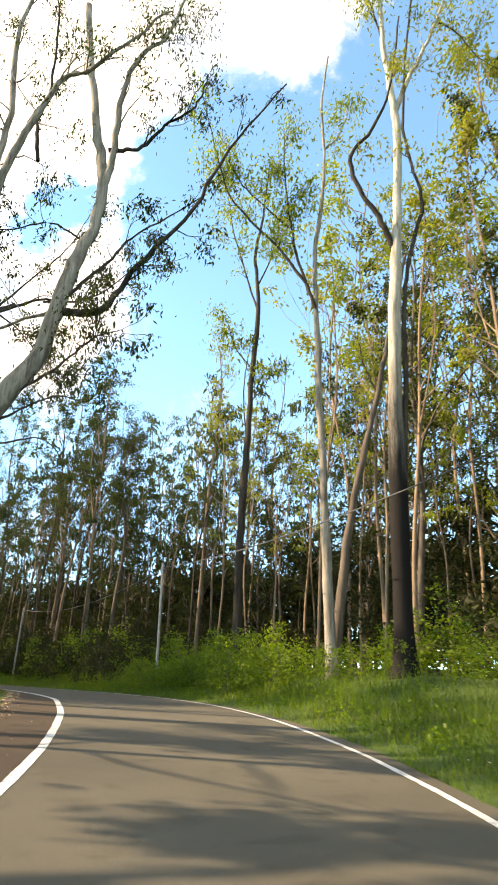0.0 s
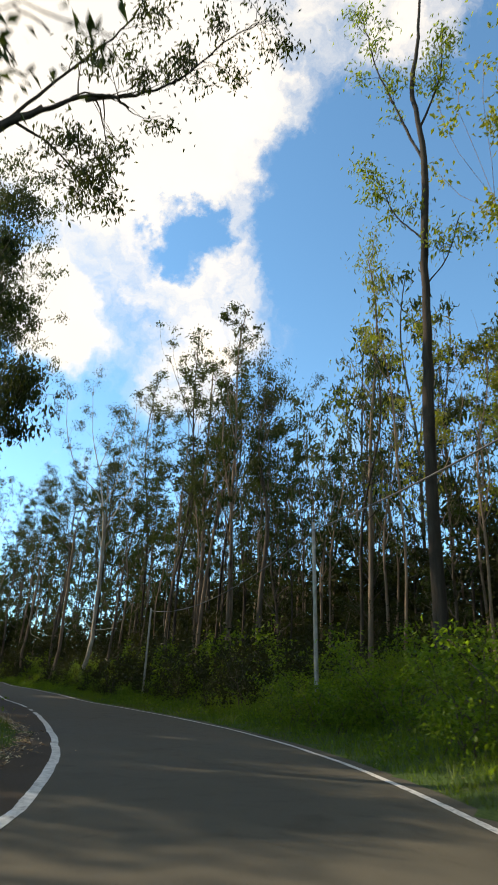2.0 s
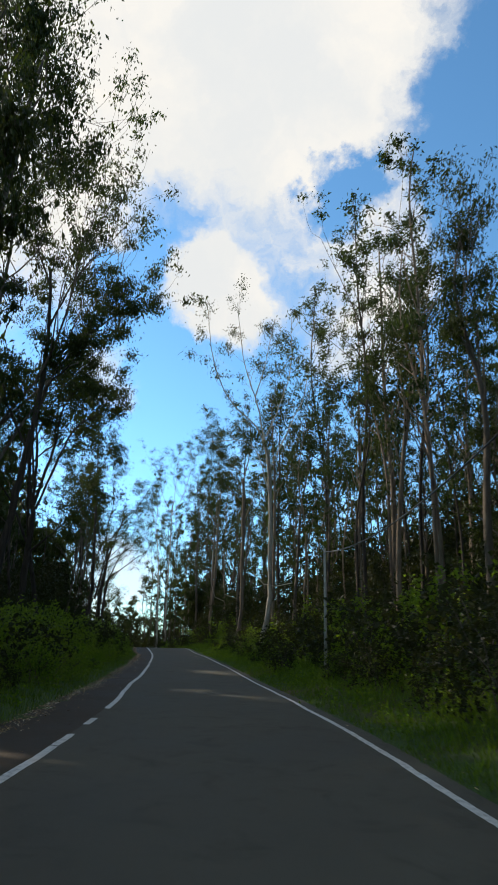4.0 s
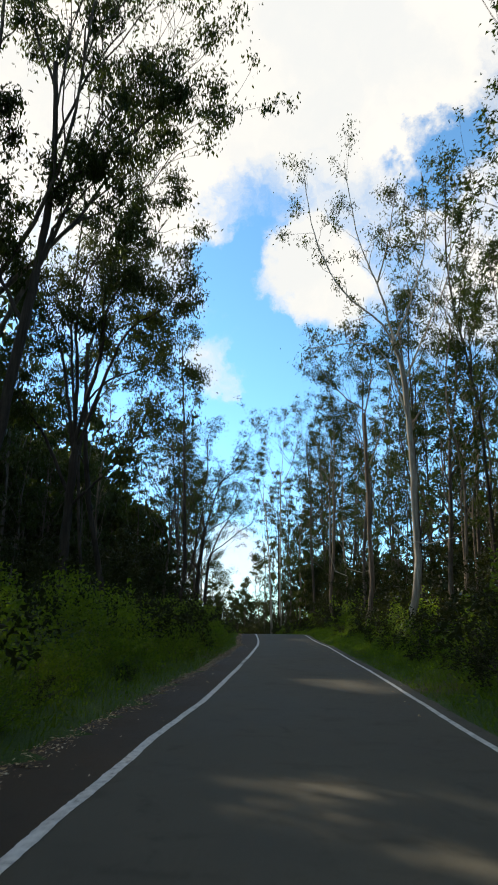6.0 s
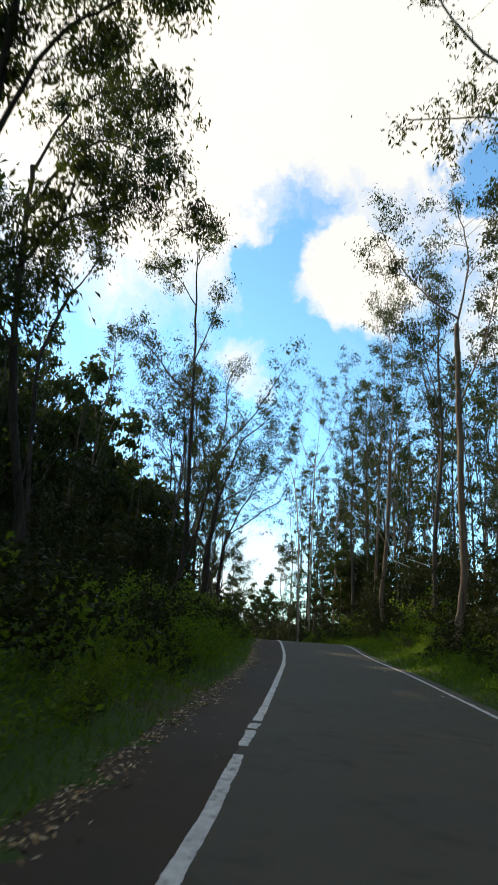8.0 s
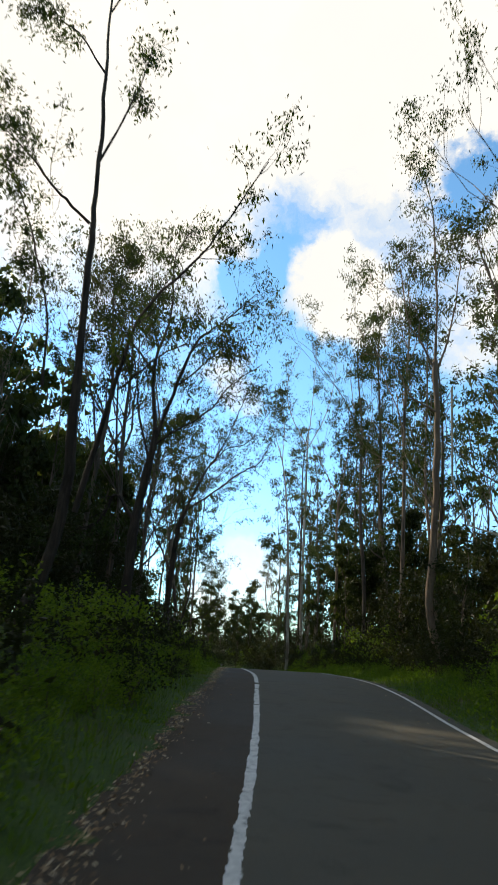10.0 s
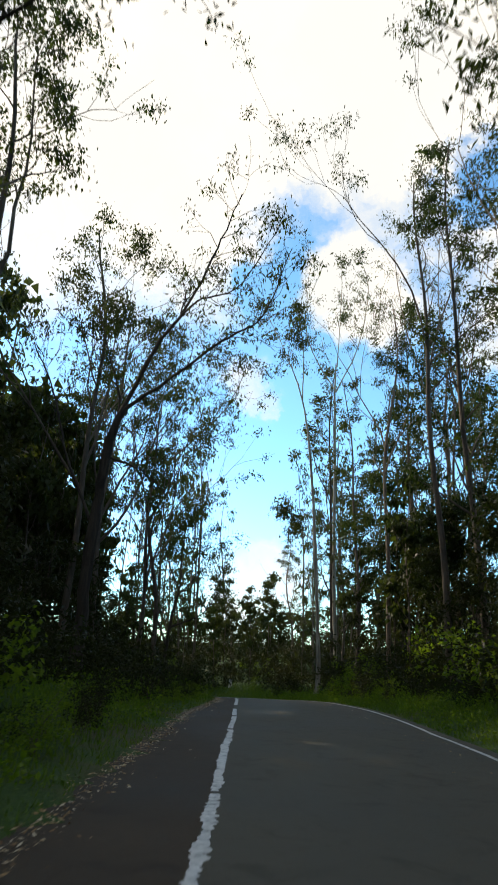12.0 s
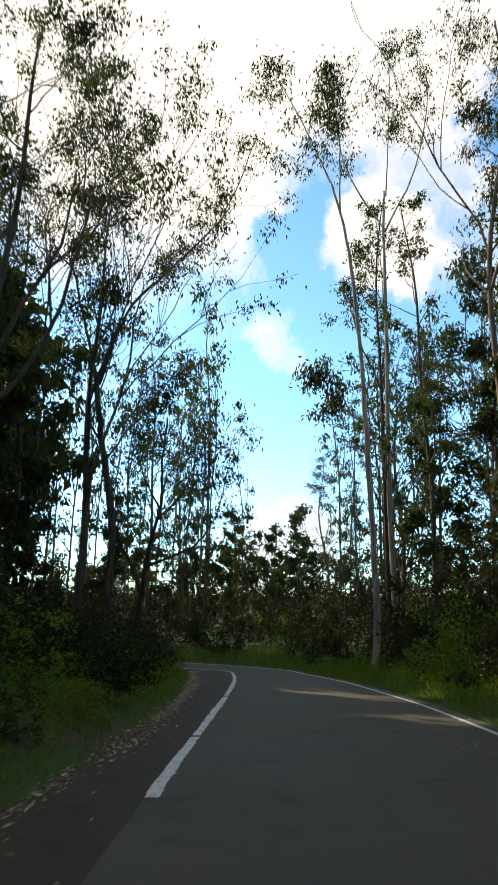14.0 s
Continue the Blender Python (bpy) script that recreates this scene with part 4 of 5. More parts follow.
    old_tree(46, (-85.5, 110.5), 53, (0.22, 0.12, 0.2, [(0, 0), (0.2, 4), (0.0, 9), (0.1, 13), (0.0, 17)]), [
        (0.09, 0.015, 0.3, 14, False, [(0, 15.6), (-1.5, 20), (-2.5, 25), (-3.0, 30)]),
        (0.08, 0.015, -0.3, 14, False, [(0, 16.6), (0.3, 21), (0.0, 26), (0.3, 31)]),
        (0.08, 0.015, 0.3, 14, False, [(0, 16.2), (1.8, 20), (2.8, 25), (3.6, 30)]),
        (0.05, 0.012, -0.3, 12, False, [(-1.4, 19.8), (-0.7, 24), (-0.9, 29)]),
        (0.05, 0.012, 0.3, 12, False, [(1.7, 19.8), (1.4, 24), (1.7, 28)])],
        900, 0.2, 0.36, BROWN_BARK, BROWN_BARK, SHADE_GUM_LEAF, "tall gum tree with bare upswept boughs")
    for s, o, tall, seed in ((145, 13.5, 17, 95), (130, 10.5, 9, 96), (137, 11.5, 10.5, 97), (122, 11, 10, 98)):
        tree = gum_tree("gum_tree", seed, tall, 0.13, (-0.02, 0), 0.4, [(0.35, 80, 38, 0.36, 0.6), (0.42, -70, 36, 0.36, 0.6)], 0.3, 12, 0.24, 48, 0.3, 1, 4, 9000, 0.2, 0.4, DARK_BARK, SHADED_LEAF if tall < 12 else SHADE_GUM_LEAF, fat=0.26, droop=0.4)
        tree_at(tree, s, o, "dense leafy tree in the shade of the gums")
    left = [(33, -8, 9.5, 31), (39.5, -8, 19, 32), (44, -8, 22, 47), (48, -11, 24, 48), (59, -10, 25, 34),
            (110, -10.5, 20, 40), (115, -9.5, 22, 41), (127, -8.5, 22, 43), (137, -8.5, 23, 52), (142, -6, 20, 53), (147, -10, 22, 54)]
    for s, o, tall, seed in left:
        rng = np.random.default_rng(seed)
        forks = [(rng.uniform(0.28, 0.5), rng.uniform(0, 360), rng.uniform(18, 40), rng.uniform(0.35, 0.5), 0.65) for _ in range(3)]
        tip = (rng.uniform(0.0, 0.08), rng.uniform(-0.02, 0.06))
        tree = gum_tree("gum_tree", seed, tall, rng.uniform(0.15, 0.21), tip, 0.5, forks, 0.5, 7, 0.15, 40, 0.45, 2, 4,
                        9500 if s < 100 else 6000, 0.21, 0.34, DARK_BARK, SHADE_GUM_LEAF, bare=0.3, fat=0.2)
        tree_at(tree, s, o, "dark-trunked forked gum tree with a loose leafy crown")
    # Low trees added here to block the sun from the road, not the far bank.
    for s, o, tall, seed in ((33, -12.5, 10, 84), (36, -9, 9, 85), (40, -13, 11, 86), (43.5, -10, 12, 87), (30, -16, 11, 88), (37, -17, 12.5, 89)):
        tree = gum_tree("gum_tree", seed, tall, 0.14, (0.02, 0), 0.4, [(0.3, 60, 30, 0.4, 0.6), (0.35, -80, 35, 0.4, 0.6)], 0.25, 9, 0.24, 48, 0.3, 1, 4, 3600, 0.3, 0.5, DARK_BARK, SHADE_GUM_LEAF)
        tree_at(tree, s, o, "bushy young gum tree added on the inner bank to shade the road")
    # Trees out of view, placed to throw dappled shade on the road.
    for x, y, tall, seed in ((-15.5, 7.0, 17, 61), (-18.0, 12.5, 18, 62), (-14.5, 1.5, 16, 63), (-21.0, 4.0, 19, 64), (-24, 17, 20, 65)):
        tree = gum_tree("gum_tree", seed, tall, 0.2, (0.03, 0), 0.5, [(0.3, 60, 34, 0.4, 0.6), (0.36, -80, 38, 0.4, 0.6)], 0.28, 9, 0.22, 46, 0.35, 1, 4, 4600, 0.3, 0.36, PALE_BARK, SHADE_GUM_LEAF, bare=0.55)
        tree_on(tree, x, y, "unseen spreading gum tree that dapples the road inside the bend")
    # Another unseen tree, its low clumped crown placed for shadow on the asphalt.
    for x, y, tall, seed in ((-13.5, 12.5, 11.0, 92),):
        tree = gum_tree("gum_tree", seed, tall, 0.12, (0.03, 0), 0.5, [(0.35, 60, 40, 0.4, 0.6), (0.4, -80, 45, 0.4, 0.6)], 0.36, 6, 0.32, 50, 0.15, 1, 2, 5000, 0.26, 0.4, PALE_BARK, SHADE_GUM_LEAF, bare=0.3, fat=0.26)
        tree_on(tree, x, y, "unseen young gum tree whose clumped leaves dapple the road")
    right = [(46, 11, 17, 51), (57, 12, 19, 52), (63, 14, 27, 53), (80, 9.5, 22, 55), (97, 9, 24, 57),
             (117, 9, 26, 59), (126, 9, 27, 60), (137, 9.6, 26, 61)]
    for s, o, tall, seed in right:
        rng = np.random.default_rng(seed)
        forks = [(rng.uniform(0.45, 0.65), rng.uniform(0, 360), rng.uniform(10, 20), rng.uniform(0.25, 0.36), 0.6) for _ in range(2)]
        tree = gum_tree("gum_tree", seed, tall, rng.uniform(0.15, 0.22), (rng.uniform(-0.03, 0.04), rng.uniform(-0.03, 0.03)), 0.45, forks, 0.5, 9, 0.12, 38, 0.5, 2, 3,
                        6000, 0.20, 0.34, BROWN_BARK if seed % 3 else DARK_BARK, SHADE_GUM_LEAF)
        tree_at(tree, s, o, "slender gum tree with a high open crown")


# ------------------------------------------------------------------ the wood behind
def scatter(rng, boxed, gap, tries):
    """Places at least gap apart."""
    x0, y0, x1, y1 = boxed
    cell, seen, out = gap / 1.4142, {}, []
    for _ in range(tries):
        x, y = rng.uniform(x0, x1), rng.uniform(y0, y1)
        i, j = int(x // cell), int(y // cell)
        if all(math.dist((x, y), q) >= gap for a in range(i - 2, i + 3) for b in range(j - 2, j + 3) for q in seen.get((a, b), ())):
            seen.setdefault((i, j), []).append((x, y))
            out.append((x, y))
    return np.array(out)


def joined(name, pieces, label, category):
    """Copies of trees, given with their poses, as one object."""
    verts, faces, which, mats, count = [], [], [], [], 0
    for tree, m in pieces:
        for ob in tree.children:
            me = ob.data
            if ob.name.startswith("stem") or (tree.name.startswith("small_tree") and ob.name.startswith("trunk")):
                continue                    # twigs of far scrub are hidden in its leaves
            v = np.empty(len(me.vertices) * 3)
            me.vertices.foreach_get("co", v)
            v = np.c_[v.reshape(-1, 3), np.ones(len(me.vertices))] @ np.array(m).T
            verts.append(v[:, :3])
            if me.materials[0] not in mats:
                mats.append(me.materials[0])
            faces += [tuple(i + count for i in p.vertices) for p in me.polygons]
            which += [mats.index(me.materials[0])] * len(me.polygons)
            count += len(v)
    me = mesh_of(name, np.concatenate(verts), faces, mats[0])
    for mat in mats[1:]:
        me.materials.append(mat)
    me.polygons.foreach_set("material_index", which)
    return tagged(new(name, me), label, category, kind="stuff")


def woodland():
    rng = np.random.default_rng(5)
    # Low forest light is put into the dark leaves and bark of these trees.
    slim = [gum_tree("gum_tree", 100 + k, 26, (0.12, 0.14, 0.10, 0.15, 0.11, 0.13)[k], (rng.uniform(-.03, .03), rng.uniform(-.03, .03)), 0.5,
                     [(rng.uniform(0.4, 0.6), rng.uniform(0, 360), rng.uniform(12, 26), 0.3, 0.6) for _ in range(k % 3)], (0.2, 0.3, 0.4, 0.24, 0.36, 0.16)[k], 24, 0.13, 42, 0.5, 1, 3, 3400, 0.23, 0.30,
                     (DARK_BARK, BROWN_BARK, BLACK_BARK, DARK_BARK, DARK_BARK, BLACK_BARK)[k], SHADE_GUM_LEAF, 6, plain=True, fat=0.25, droop=0.4) for k in range(6)]
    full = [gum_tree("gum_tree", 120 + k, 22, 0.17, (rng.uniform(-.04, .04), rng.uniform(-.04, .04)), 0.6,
                     [(0.35, rng.uniform(0, 360), 28, 0.38, 0.6), (0.45, rng.uniform(0, 360), 24, 0.34, 0.6)], 0.18, 18, 0.18, 48, 0.4, 1, 4, 4400, 0.24, 0.36, DARK_BARK, SHADE_GUM_LEAF, 6, plain=True, fat=0.25, droop=0.4) for k in range(4)]
    fine = [gum_tree("small_tree", 150 + k, 7, 0.06, (0, 0), 0.3, [], 0.06, 15, 0.26, 55, 0.25, 1, 3, 2400, 0.24, 0.45, DARK_BARK, SHADED_LEAF, 4, droop=0.4, plain=True) for k in range(2)]
    low = [gum_tree("small_tree", 140 + k, 8, 0.06, (0, 0), 0.3, [], 0.06, 14, 0.26, 55, 0.25, 1, 2, 1700, 0.34, 0.5, DARK_BARK, SHADED_LEAF, 4, droop=0.4, plain=True) for k in range(3)]
    far = [gum_tree("gum_tree", 160 + k, 27, 0.15, (0, 0), 0.5, [(0.5, 90 * k, 22, 0.3, 0.6)], 0.22, 8, 0.14, 44, 0.5, 1, 1, 560, 0.62, 0.6, DARK_BARK, SHADE_GUM_LEAF, 3, plain=True) for k in range(3)]
    thick = [gum_tree("gum_tree", 180 + k, 26, 0.16, (0, 0), 0.5, [], 0.22, 11, 0.16, 44, 0.4, 1, 1, 1250, 0.78, 0.85, DARK_BARK, SHADE_GUM_LEAF, 3, plain=True, fat=0.36) for k in range(2)]
    lacy = [gum_tree("gum_tree", 185 + k, 26, 0.16, (0, 0), 0.6, [(0.4, 120 * k, 25, 0.35, 0.6)], 0.24, 12, 0.16, 44, 0.4, 1, 2, 1700, 0.5, 0.62, DARK_BARK, SHADE_GUM_LEAF, 4, plain=True, fat=0.3) for k in range(2)]
    scrub = [gum_tree("small_tree", 170 + k, 8, 0.06, (0, 0), 0.3, [], 0.06, 7, 0.26, 55, 0.25, 1, 1, 420, 0.72, 0.8, DARK_BARK, SHADED_LEAF, 3, droop=0.4, plain=True) for k in range(3)]
    brush = [gum_tree("small_tree", 260 + k, 8, 0.06, (0, 0), 0.3, [], 0.06, 10, 0.26, 55, 0.25, 1, 1, 620, 0.52, 0.6, DARK_BARK, SHADED_LEAF, 3, droop=0.4, plain=True) for k in range(3)]
    used = {id(t): 0 for t in slim + full + low + fine}

    def pose_of(tree, x, y, size, sink=0.05):
        return stand(tree, x, y, rng.uniform(0, 360), size, sink)

    def put(tree, x, y, size, label, category, group):
        m = pose_of(tree, x, y, size)
        if used[id(tree)]:
            ob = copy_thing(tree, m)
        else:
            ob = tree
            ob.matrix_basis = m
        used[id(tree)] += 1
        tagged(ob, label, category, group)

    distant = []

    def ahead(x, y):
        """Distance from the open strip that runs on past the bend."""
        u = ((x + 86) * -0.79 + (y - 95) * 0.613)
        return abs((x + 86) * 0.613 + (y - 95) * 0.79) if -4 < u < 75 else 99

    places = scatter(rng, (-185, -5, 45, 195), 4.8, 10000)
    s, o, _ = along(places[:, 0], places[:, 1])
    for (x, y), a, b in zip(places, s, o):
        near = 10.0 if b > 0 else 13.5
        if abs(b) < near or b > 52 or b < -66 or (b < -30 and a < 120) or (b < 0 and y < 33) or (-22 < b < 0 and 60 < a < 97) or (-22 < b < 0 and 97 < a < 150 and rng.random() < 0.5) or (a < 4 and b > 25) or ahead(x, y) < 5:
            continue
        if b > 0 and a < 50 and rng.random() < 0.2:
            continue
        if abs(b) > 25 or a > 165:
            if rng.random() < 0.15:
                continue
            distant.append((far[rng.integers(0, 3)], pose_of(None, x, y, rng.uniform(0.8, 1.3))))
        elif rng.random() < (0.66 if b > 0 else 0.3):
            put(slim[rng.integers(0, 6)], x, y, rng.uniform(0.8, 1.25) * (0.8 if b > 0 and 28 < a < 78 else 0.6 if -26 < b < 0 and 92 < a < 112 else 1.0), "slim forest gum tree with a sparse crown", "tree", "forest gum trees")
        else:
            put(full[rng.integers(0, 4)], x, y, rng.uniform(0.75, 1.15) * (0.85 if b > 0 and 28 < a < 78 else 0.6 if -26 < b < 0 and 92 < a < 112 else 1.0), "forest gum tree with a darker leafy crown", "tree", "forest gum trees")
    # Crowns by the sunny bend: sunlight is put into their yellow-green leaf colour.
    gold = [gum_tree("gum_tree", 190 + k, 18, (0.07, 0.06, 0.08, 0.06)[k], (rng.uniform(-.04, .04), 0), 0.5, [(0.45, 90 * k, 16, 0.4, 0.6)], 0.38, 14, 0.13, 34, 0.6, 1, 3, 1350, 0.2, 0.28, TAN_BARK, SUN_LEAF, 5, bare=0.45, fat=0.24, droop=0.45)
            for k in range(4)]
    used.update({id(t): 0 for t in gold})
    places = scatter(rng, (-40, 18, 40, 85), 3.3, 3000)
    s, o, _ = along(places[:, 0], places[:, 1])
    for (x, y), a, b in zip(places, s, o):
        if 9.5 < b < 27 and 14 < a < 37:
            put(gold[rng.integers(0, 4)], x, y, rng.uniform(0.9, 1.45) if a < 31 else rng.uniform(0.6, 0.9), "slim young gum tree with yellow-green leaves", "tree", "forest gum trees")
    places = scatter(rng, (-185, 0, 45, 195), 3.7, 14000)
    s, o, _ = along(places[:, 0], places[:, 1])
    for (x, y), a, b in zip(places, s, o):
        if not (9.5 < b < 66 or (-45 < b < -8 and y > 33)):
            continue
        size = rng.uniform(0.3, 0.8) if ahead(x, y) < 5 else rng.uniform(0.4, 1.5) * rng.uniform(0.7, 1.25)
        if b > 30:
            size = rng.uniform(0.9, 1.7)
        if a > 138 and (b > 0 or ahead(x, y) < 14):
            size *= rng.uniform(0.35, 0.85)
        if (abs(b) > 24 or a > 160):
            distant.append((scrub[rng.integers(0, 3)], pose_of(None, x, y, size, 0.9)))
        else:
            if -22 < b < 0 and 62 < a < 108:
                if rng.random() < 0.6:
                    continue
                size *= 0.5
            if b < 0 and a > 100:
                size *= 0.85
            elif abs(b) < 14:
                size *= 0.7
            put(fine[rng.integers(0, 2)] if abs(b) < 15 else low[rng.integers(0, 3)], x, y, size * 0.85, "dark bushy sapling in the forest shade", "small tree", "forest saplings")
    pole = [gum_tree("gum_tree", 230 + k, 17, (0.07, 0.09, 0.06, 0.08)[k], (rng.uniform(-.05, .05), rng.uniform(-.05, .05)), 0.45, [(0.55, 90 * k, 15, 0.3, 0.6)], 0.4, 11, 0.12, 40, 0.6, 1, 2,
                     1100, 0.27, 0.3, (DARK_BARK, BROWN_BARK, TAN_BARK, BLACK_BARK)[k], SHADE_GUM_LEAF if k % 2 else SUN_LEAF, 5, plain=True) for k in range(4)]
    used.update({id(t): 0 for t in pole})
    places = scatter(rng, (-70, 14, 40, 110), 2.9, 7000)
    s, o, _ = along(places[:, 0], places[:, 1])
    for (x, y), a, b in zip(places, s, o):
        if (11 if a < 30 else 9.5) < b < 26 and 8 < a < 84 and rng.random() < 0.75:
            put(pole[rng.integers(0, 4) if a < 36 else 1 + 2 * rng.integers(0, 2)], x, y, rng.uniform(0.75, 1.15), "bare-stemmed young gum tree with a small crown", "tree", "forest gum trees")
    places = scatter(rng, (-60, 14, 40, 100), 2.7, 6000)
    s, o, _ = along(places[:, 0], places[:, 1])
    for (x, y), a, b in zip(places, s, o):
        if (12 if a < 30 else 9.5) < b < 21 and 8 < a < 82:
            put(low[rng.integers(0, 3)], x, y, rng.uniform(0.4, 0.75), "dark bushy sapling in the forest shade", "small tree", "forest saplings")
    # Belt on the left, mostly out of view, added to keep sun off the road.
    places = scatter(rng, (-190, 18, -15, 150), 2.9, 16000)
    s, o, _ = along(places[:, 0], places[:, 1])
    for (x, y), a, b in zip(places, s, o):
        inside = (x + 20.8) * 0.64 + (y - 40.2) * 0.77
        if y < 37:
            if -62 < x < -38 and rng.random() < 0.8:
                distant.append((thick[rng.integers(0, 2)], pose_of(None, x, y, rng.uniform(0.62, 0.74))))
        elif -44 < inside < -19 and b < (-28 if a < 60 else -31 if a < 94 else -25) and x > -188:
            if b > (-35 if a < 60 else -37 if a < 94 else -32):
                distant.append((lacy[rng.integers(0, 2)], pose_of(None, x, y, rng.uniform(0.75, 1.15))))
            else:
                distant.append((thick[rng.integers(0, 2)], pose_of(None, x, y, rng.uniform(0.9, 1.2))))
    places = scatter(rng, (-150, 30, 10, 160), 3.0, 9000)
    s, o, _ = along(places[:, 0], places[:, 1])
    for (x, y), a, b in zip(places, s, o):
        if (9 < b < 22 and 70 < a < 150) or (-20 < b < -8.5 and 44 < a < 150 and rng.random() < 0.6):
            distant.append((brush[rng.integers(0, 3)], pose_of(None, x, y, rng.uniform(0.32, 0.72) if a < 108 else rng.uniform(0.5, 1.0), 0.1)))
    places = scatter(rng, (-100, 20, 40, 120), 2.8, 6000)
    s, o, _ = along(places[:, 0], places[:, 1])
    for (x, y), a, b in zip(places, s, o):
        if 21 < b < 31 and 18 < a < 112:
            distant.append((brush[rng.integers(0, 3)], pose_of(None, x, y, rng.uniform(0.9, 1.5), 0.3)))
    # Single trees added where sun still reached the road.
    for x, y, size in ((-54.5, 39.5, 1.0), (-57, 42, 1.02), (-52, 34.5, 0.95), (-59.5, 44, 1.0), (-119, 94.5, 1.0), (-122.5, 96, 1.05), (-106, 83, 0.85), (-94, 75, 1.0), (-71, 53, 1.0), (-131.5, 94.4, 1.15), (-136, 96, 1.2), (-128, 95.2, 1.1), (-139, 101, 1.2), (-142, 100, 1.2), (-110, 80.5, 1.0), (-103, 79.5, 1.0)):
        if abs(along(x, y)[1][0]) > 9:
            distant.append((thick[rng.integers(0, 2)], pose_of(None, x, y, size)))
    for k in range(22):
        x, y = spot(108 + k * 1.9, -rng.uniform(8.0, 13.0))
        put(low[rng.integers(0, 3)], x, y, rng.uniform(0.6, 1.05), "dark bushy sapling in the forest shade", "small tree", "forest saplings")
    for k in range(16):
        x, y = spot(94 + k * 2.1, rng.uniform(7.6, 12.5))
        put(low[rng.integers(0, 3)], x, y, rng.uniform(0.55, 0.95), "dark bushy sapling in the forest shade", "small tree", "forest saplings")
    places = scatter(rng, (-160, 92, -92, 160), 3.0, 6000)
    s, o, _ = along(places[:, 0], places[:, 1])
    for (x, y), a, b in zip(places, s, o):
        if abs(b) > 6.5:
            distant.append((scrub[rng.integers(0, 3)], pose_of(None, x, y, rng.uniform(0.25, 0.55), 0.5)))
    # More unseen trees past the bend, added to block the low sun.
    places = scatter(rng, (-165, 60, -106, 104), 3.0, 4500)
    s, o, _ = along(places[:, 0], places[:, 1])
    for (x, y), a, b in zip(places, s, o):
        if (b < -17 or b > 8.5) and ahead(x, y) > 12:
            distant.append((thick[rng.integers(0, 2)], pose_of(None, x, y, rng.uniform(0.9, 1.2))))
    places = scatter(rng, (-168, 58, -84, 112), 3.6, 4500)
    s, o, _ = along(places[:, 0], places[:, 1])
    for (x, y), a, b in zip(places, s, o):
        if b < -13 and a > 108 and ahead(x, y) > 9:
            distant.append((scrub[rng.integers(0, 3)], pose_of(None, x, y, rng.uniform(0.75, 1.2), 0.4)))
    places = scatter(rng, (-165, 88, -84, 150), 5.0, 1600)
    s, o, _ = along(places[:, 0], places[:, 1])
    for (x, y), a, b in zip(places, s, o):
        if abs(b) > 8 and a > 120:
            distant.append(((far + thick)[rng.integers(0, 5)], pose_of(None, x, y, rng.uniform(0.25, 0.55))))
    # Screen of trees added to shade the road towards the crest.
    places = scatter(rng, (-126, 70, -99, 97), 2.6, 1800)
    s, o, _ = along(places[:, 0], places[:, 1])
    for (x, y), b in zip(places, o):
        if b < -10:
            distant.append((thick[rng.integers(0, 2)], pose_of(None, x, y, 0.56 + (-99 - x) * 0.013 + rng.uniform(0, 0.1))))
    places = scatter(rng, (-70, -25, -13, 32), 4.0, 900)
    s, o, _ = along(places[:, 0], places[:, 1])
    for (x, y), b in zip(places, o):
        if b < -11:
            distant.append((scrub[rng.integers(0, 3)], pose_of(None, x, y, rng.uniform(0.15, 0.4), 0.3)))
    joined("distant_wood", distant, "dense gum forest and scrub behind the road, part of it added to shade the road", "forest")
    for tree in far + scrub + thick + lacy + brush:
        for ob in list(tree.children):
            bpy.data.objects.remove(ob)
        bpy.data.objects.remove(tree)


# ------------------------------------------------------------------ shrubs, grass and litter
def shrub(name, seed, tall, wide, leaves, leaf, mat, fat=0.3, droop=0.25):
    rng = np.random.default_rng(seed)
    tubes, tips = Tubes(), []
    for k in range(6):
        a, b = rng.uniform(0, 6.28), radians(rng.uniform(8, 50))
        p, d = np.array([rng.normal() * 0.12 * wide, rng.normal() * 0.12 * wide, -0.1]), np.array([math.cos(a) * math.sin(b), math.sin(a) * math.sin(b), math.cos(b)])
        size = tall * rng.uniform(0.6, 1.1) / max(math.cos(b), 0.6) * 0.9
        limb(tubes, tips, rng, p, d, size, 0.018, 1, 45, 0.1, 3, 2)
    plant = new(name)
    part_mesh("stem", tubes.mesh("stem", DARK_BARK), plant)
    base = np.array([t[0] for t in tips])
    mids = base[rng.integers(0, len(base), leaves)] + rng.normal(size=(leaves, 3)) * np.array([0.22, 0.22, 0.2]) * wide * 0.6
    low = rng.random(leaves) < 0.3          # skirts that reach the ground
    mids[low] *= np.array([1.0, 1.0, 0.45])
    mids[:, 2] = np.maximum(mids[:, 2], 0.05)
    me = leaf_mesh("foliage", rng, mids, leaf, fat, mat, droop, 0.15)
    part_mesh("foliage", me, plant)
    return plant


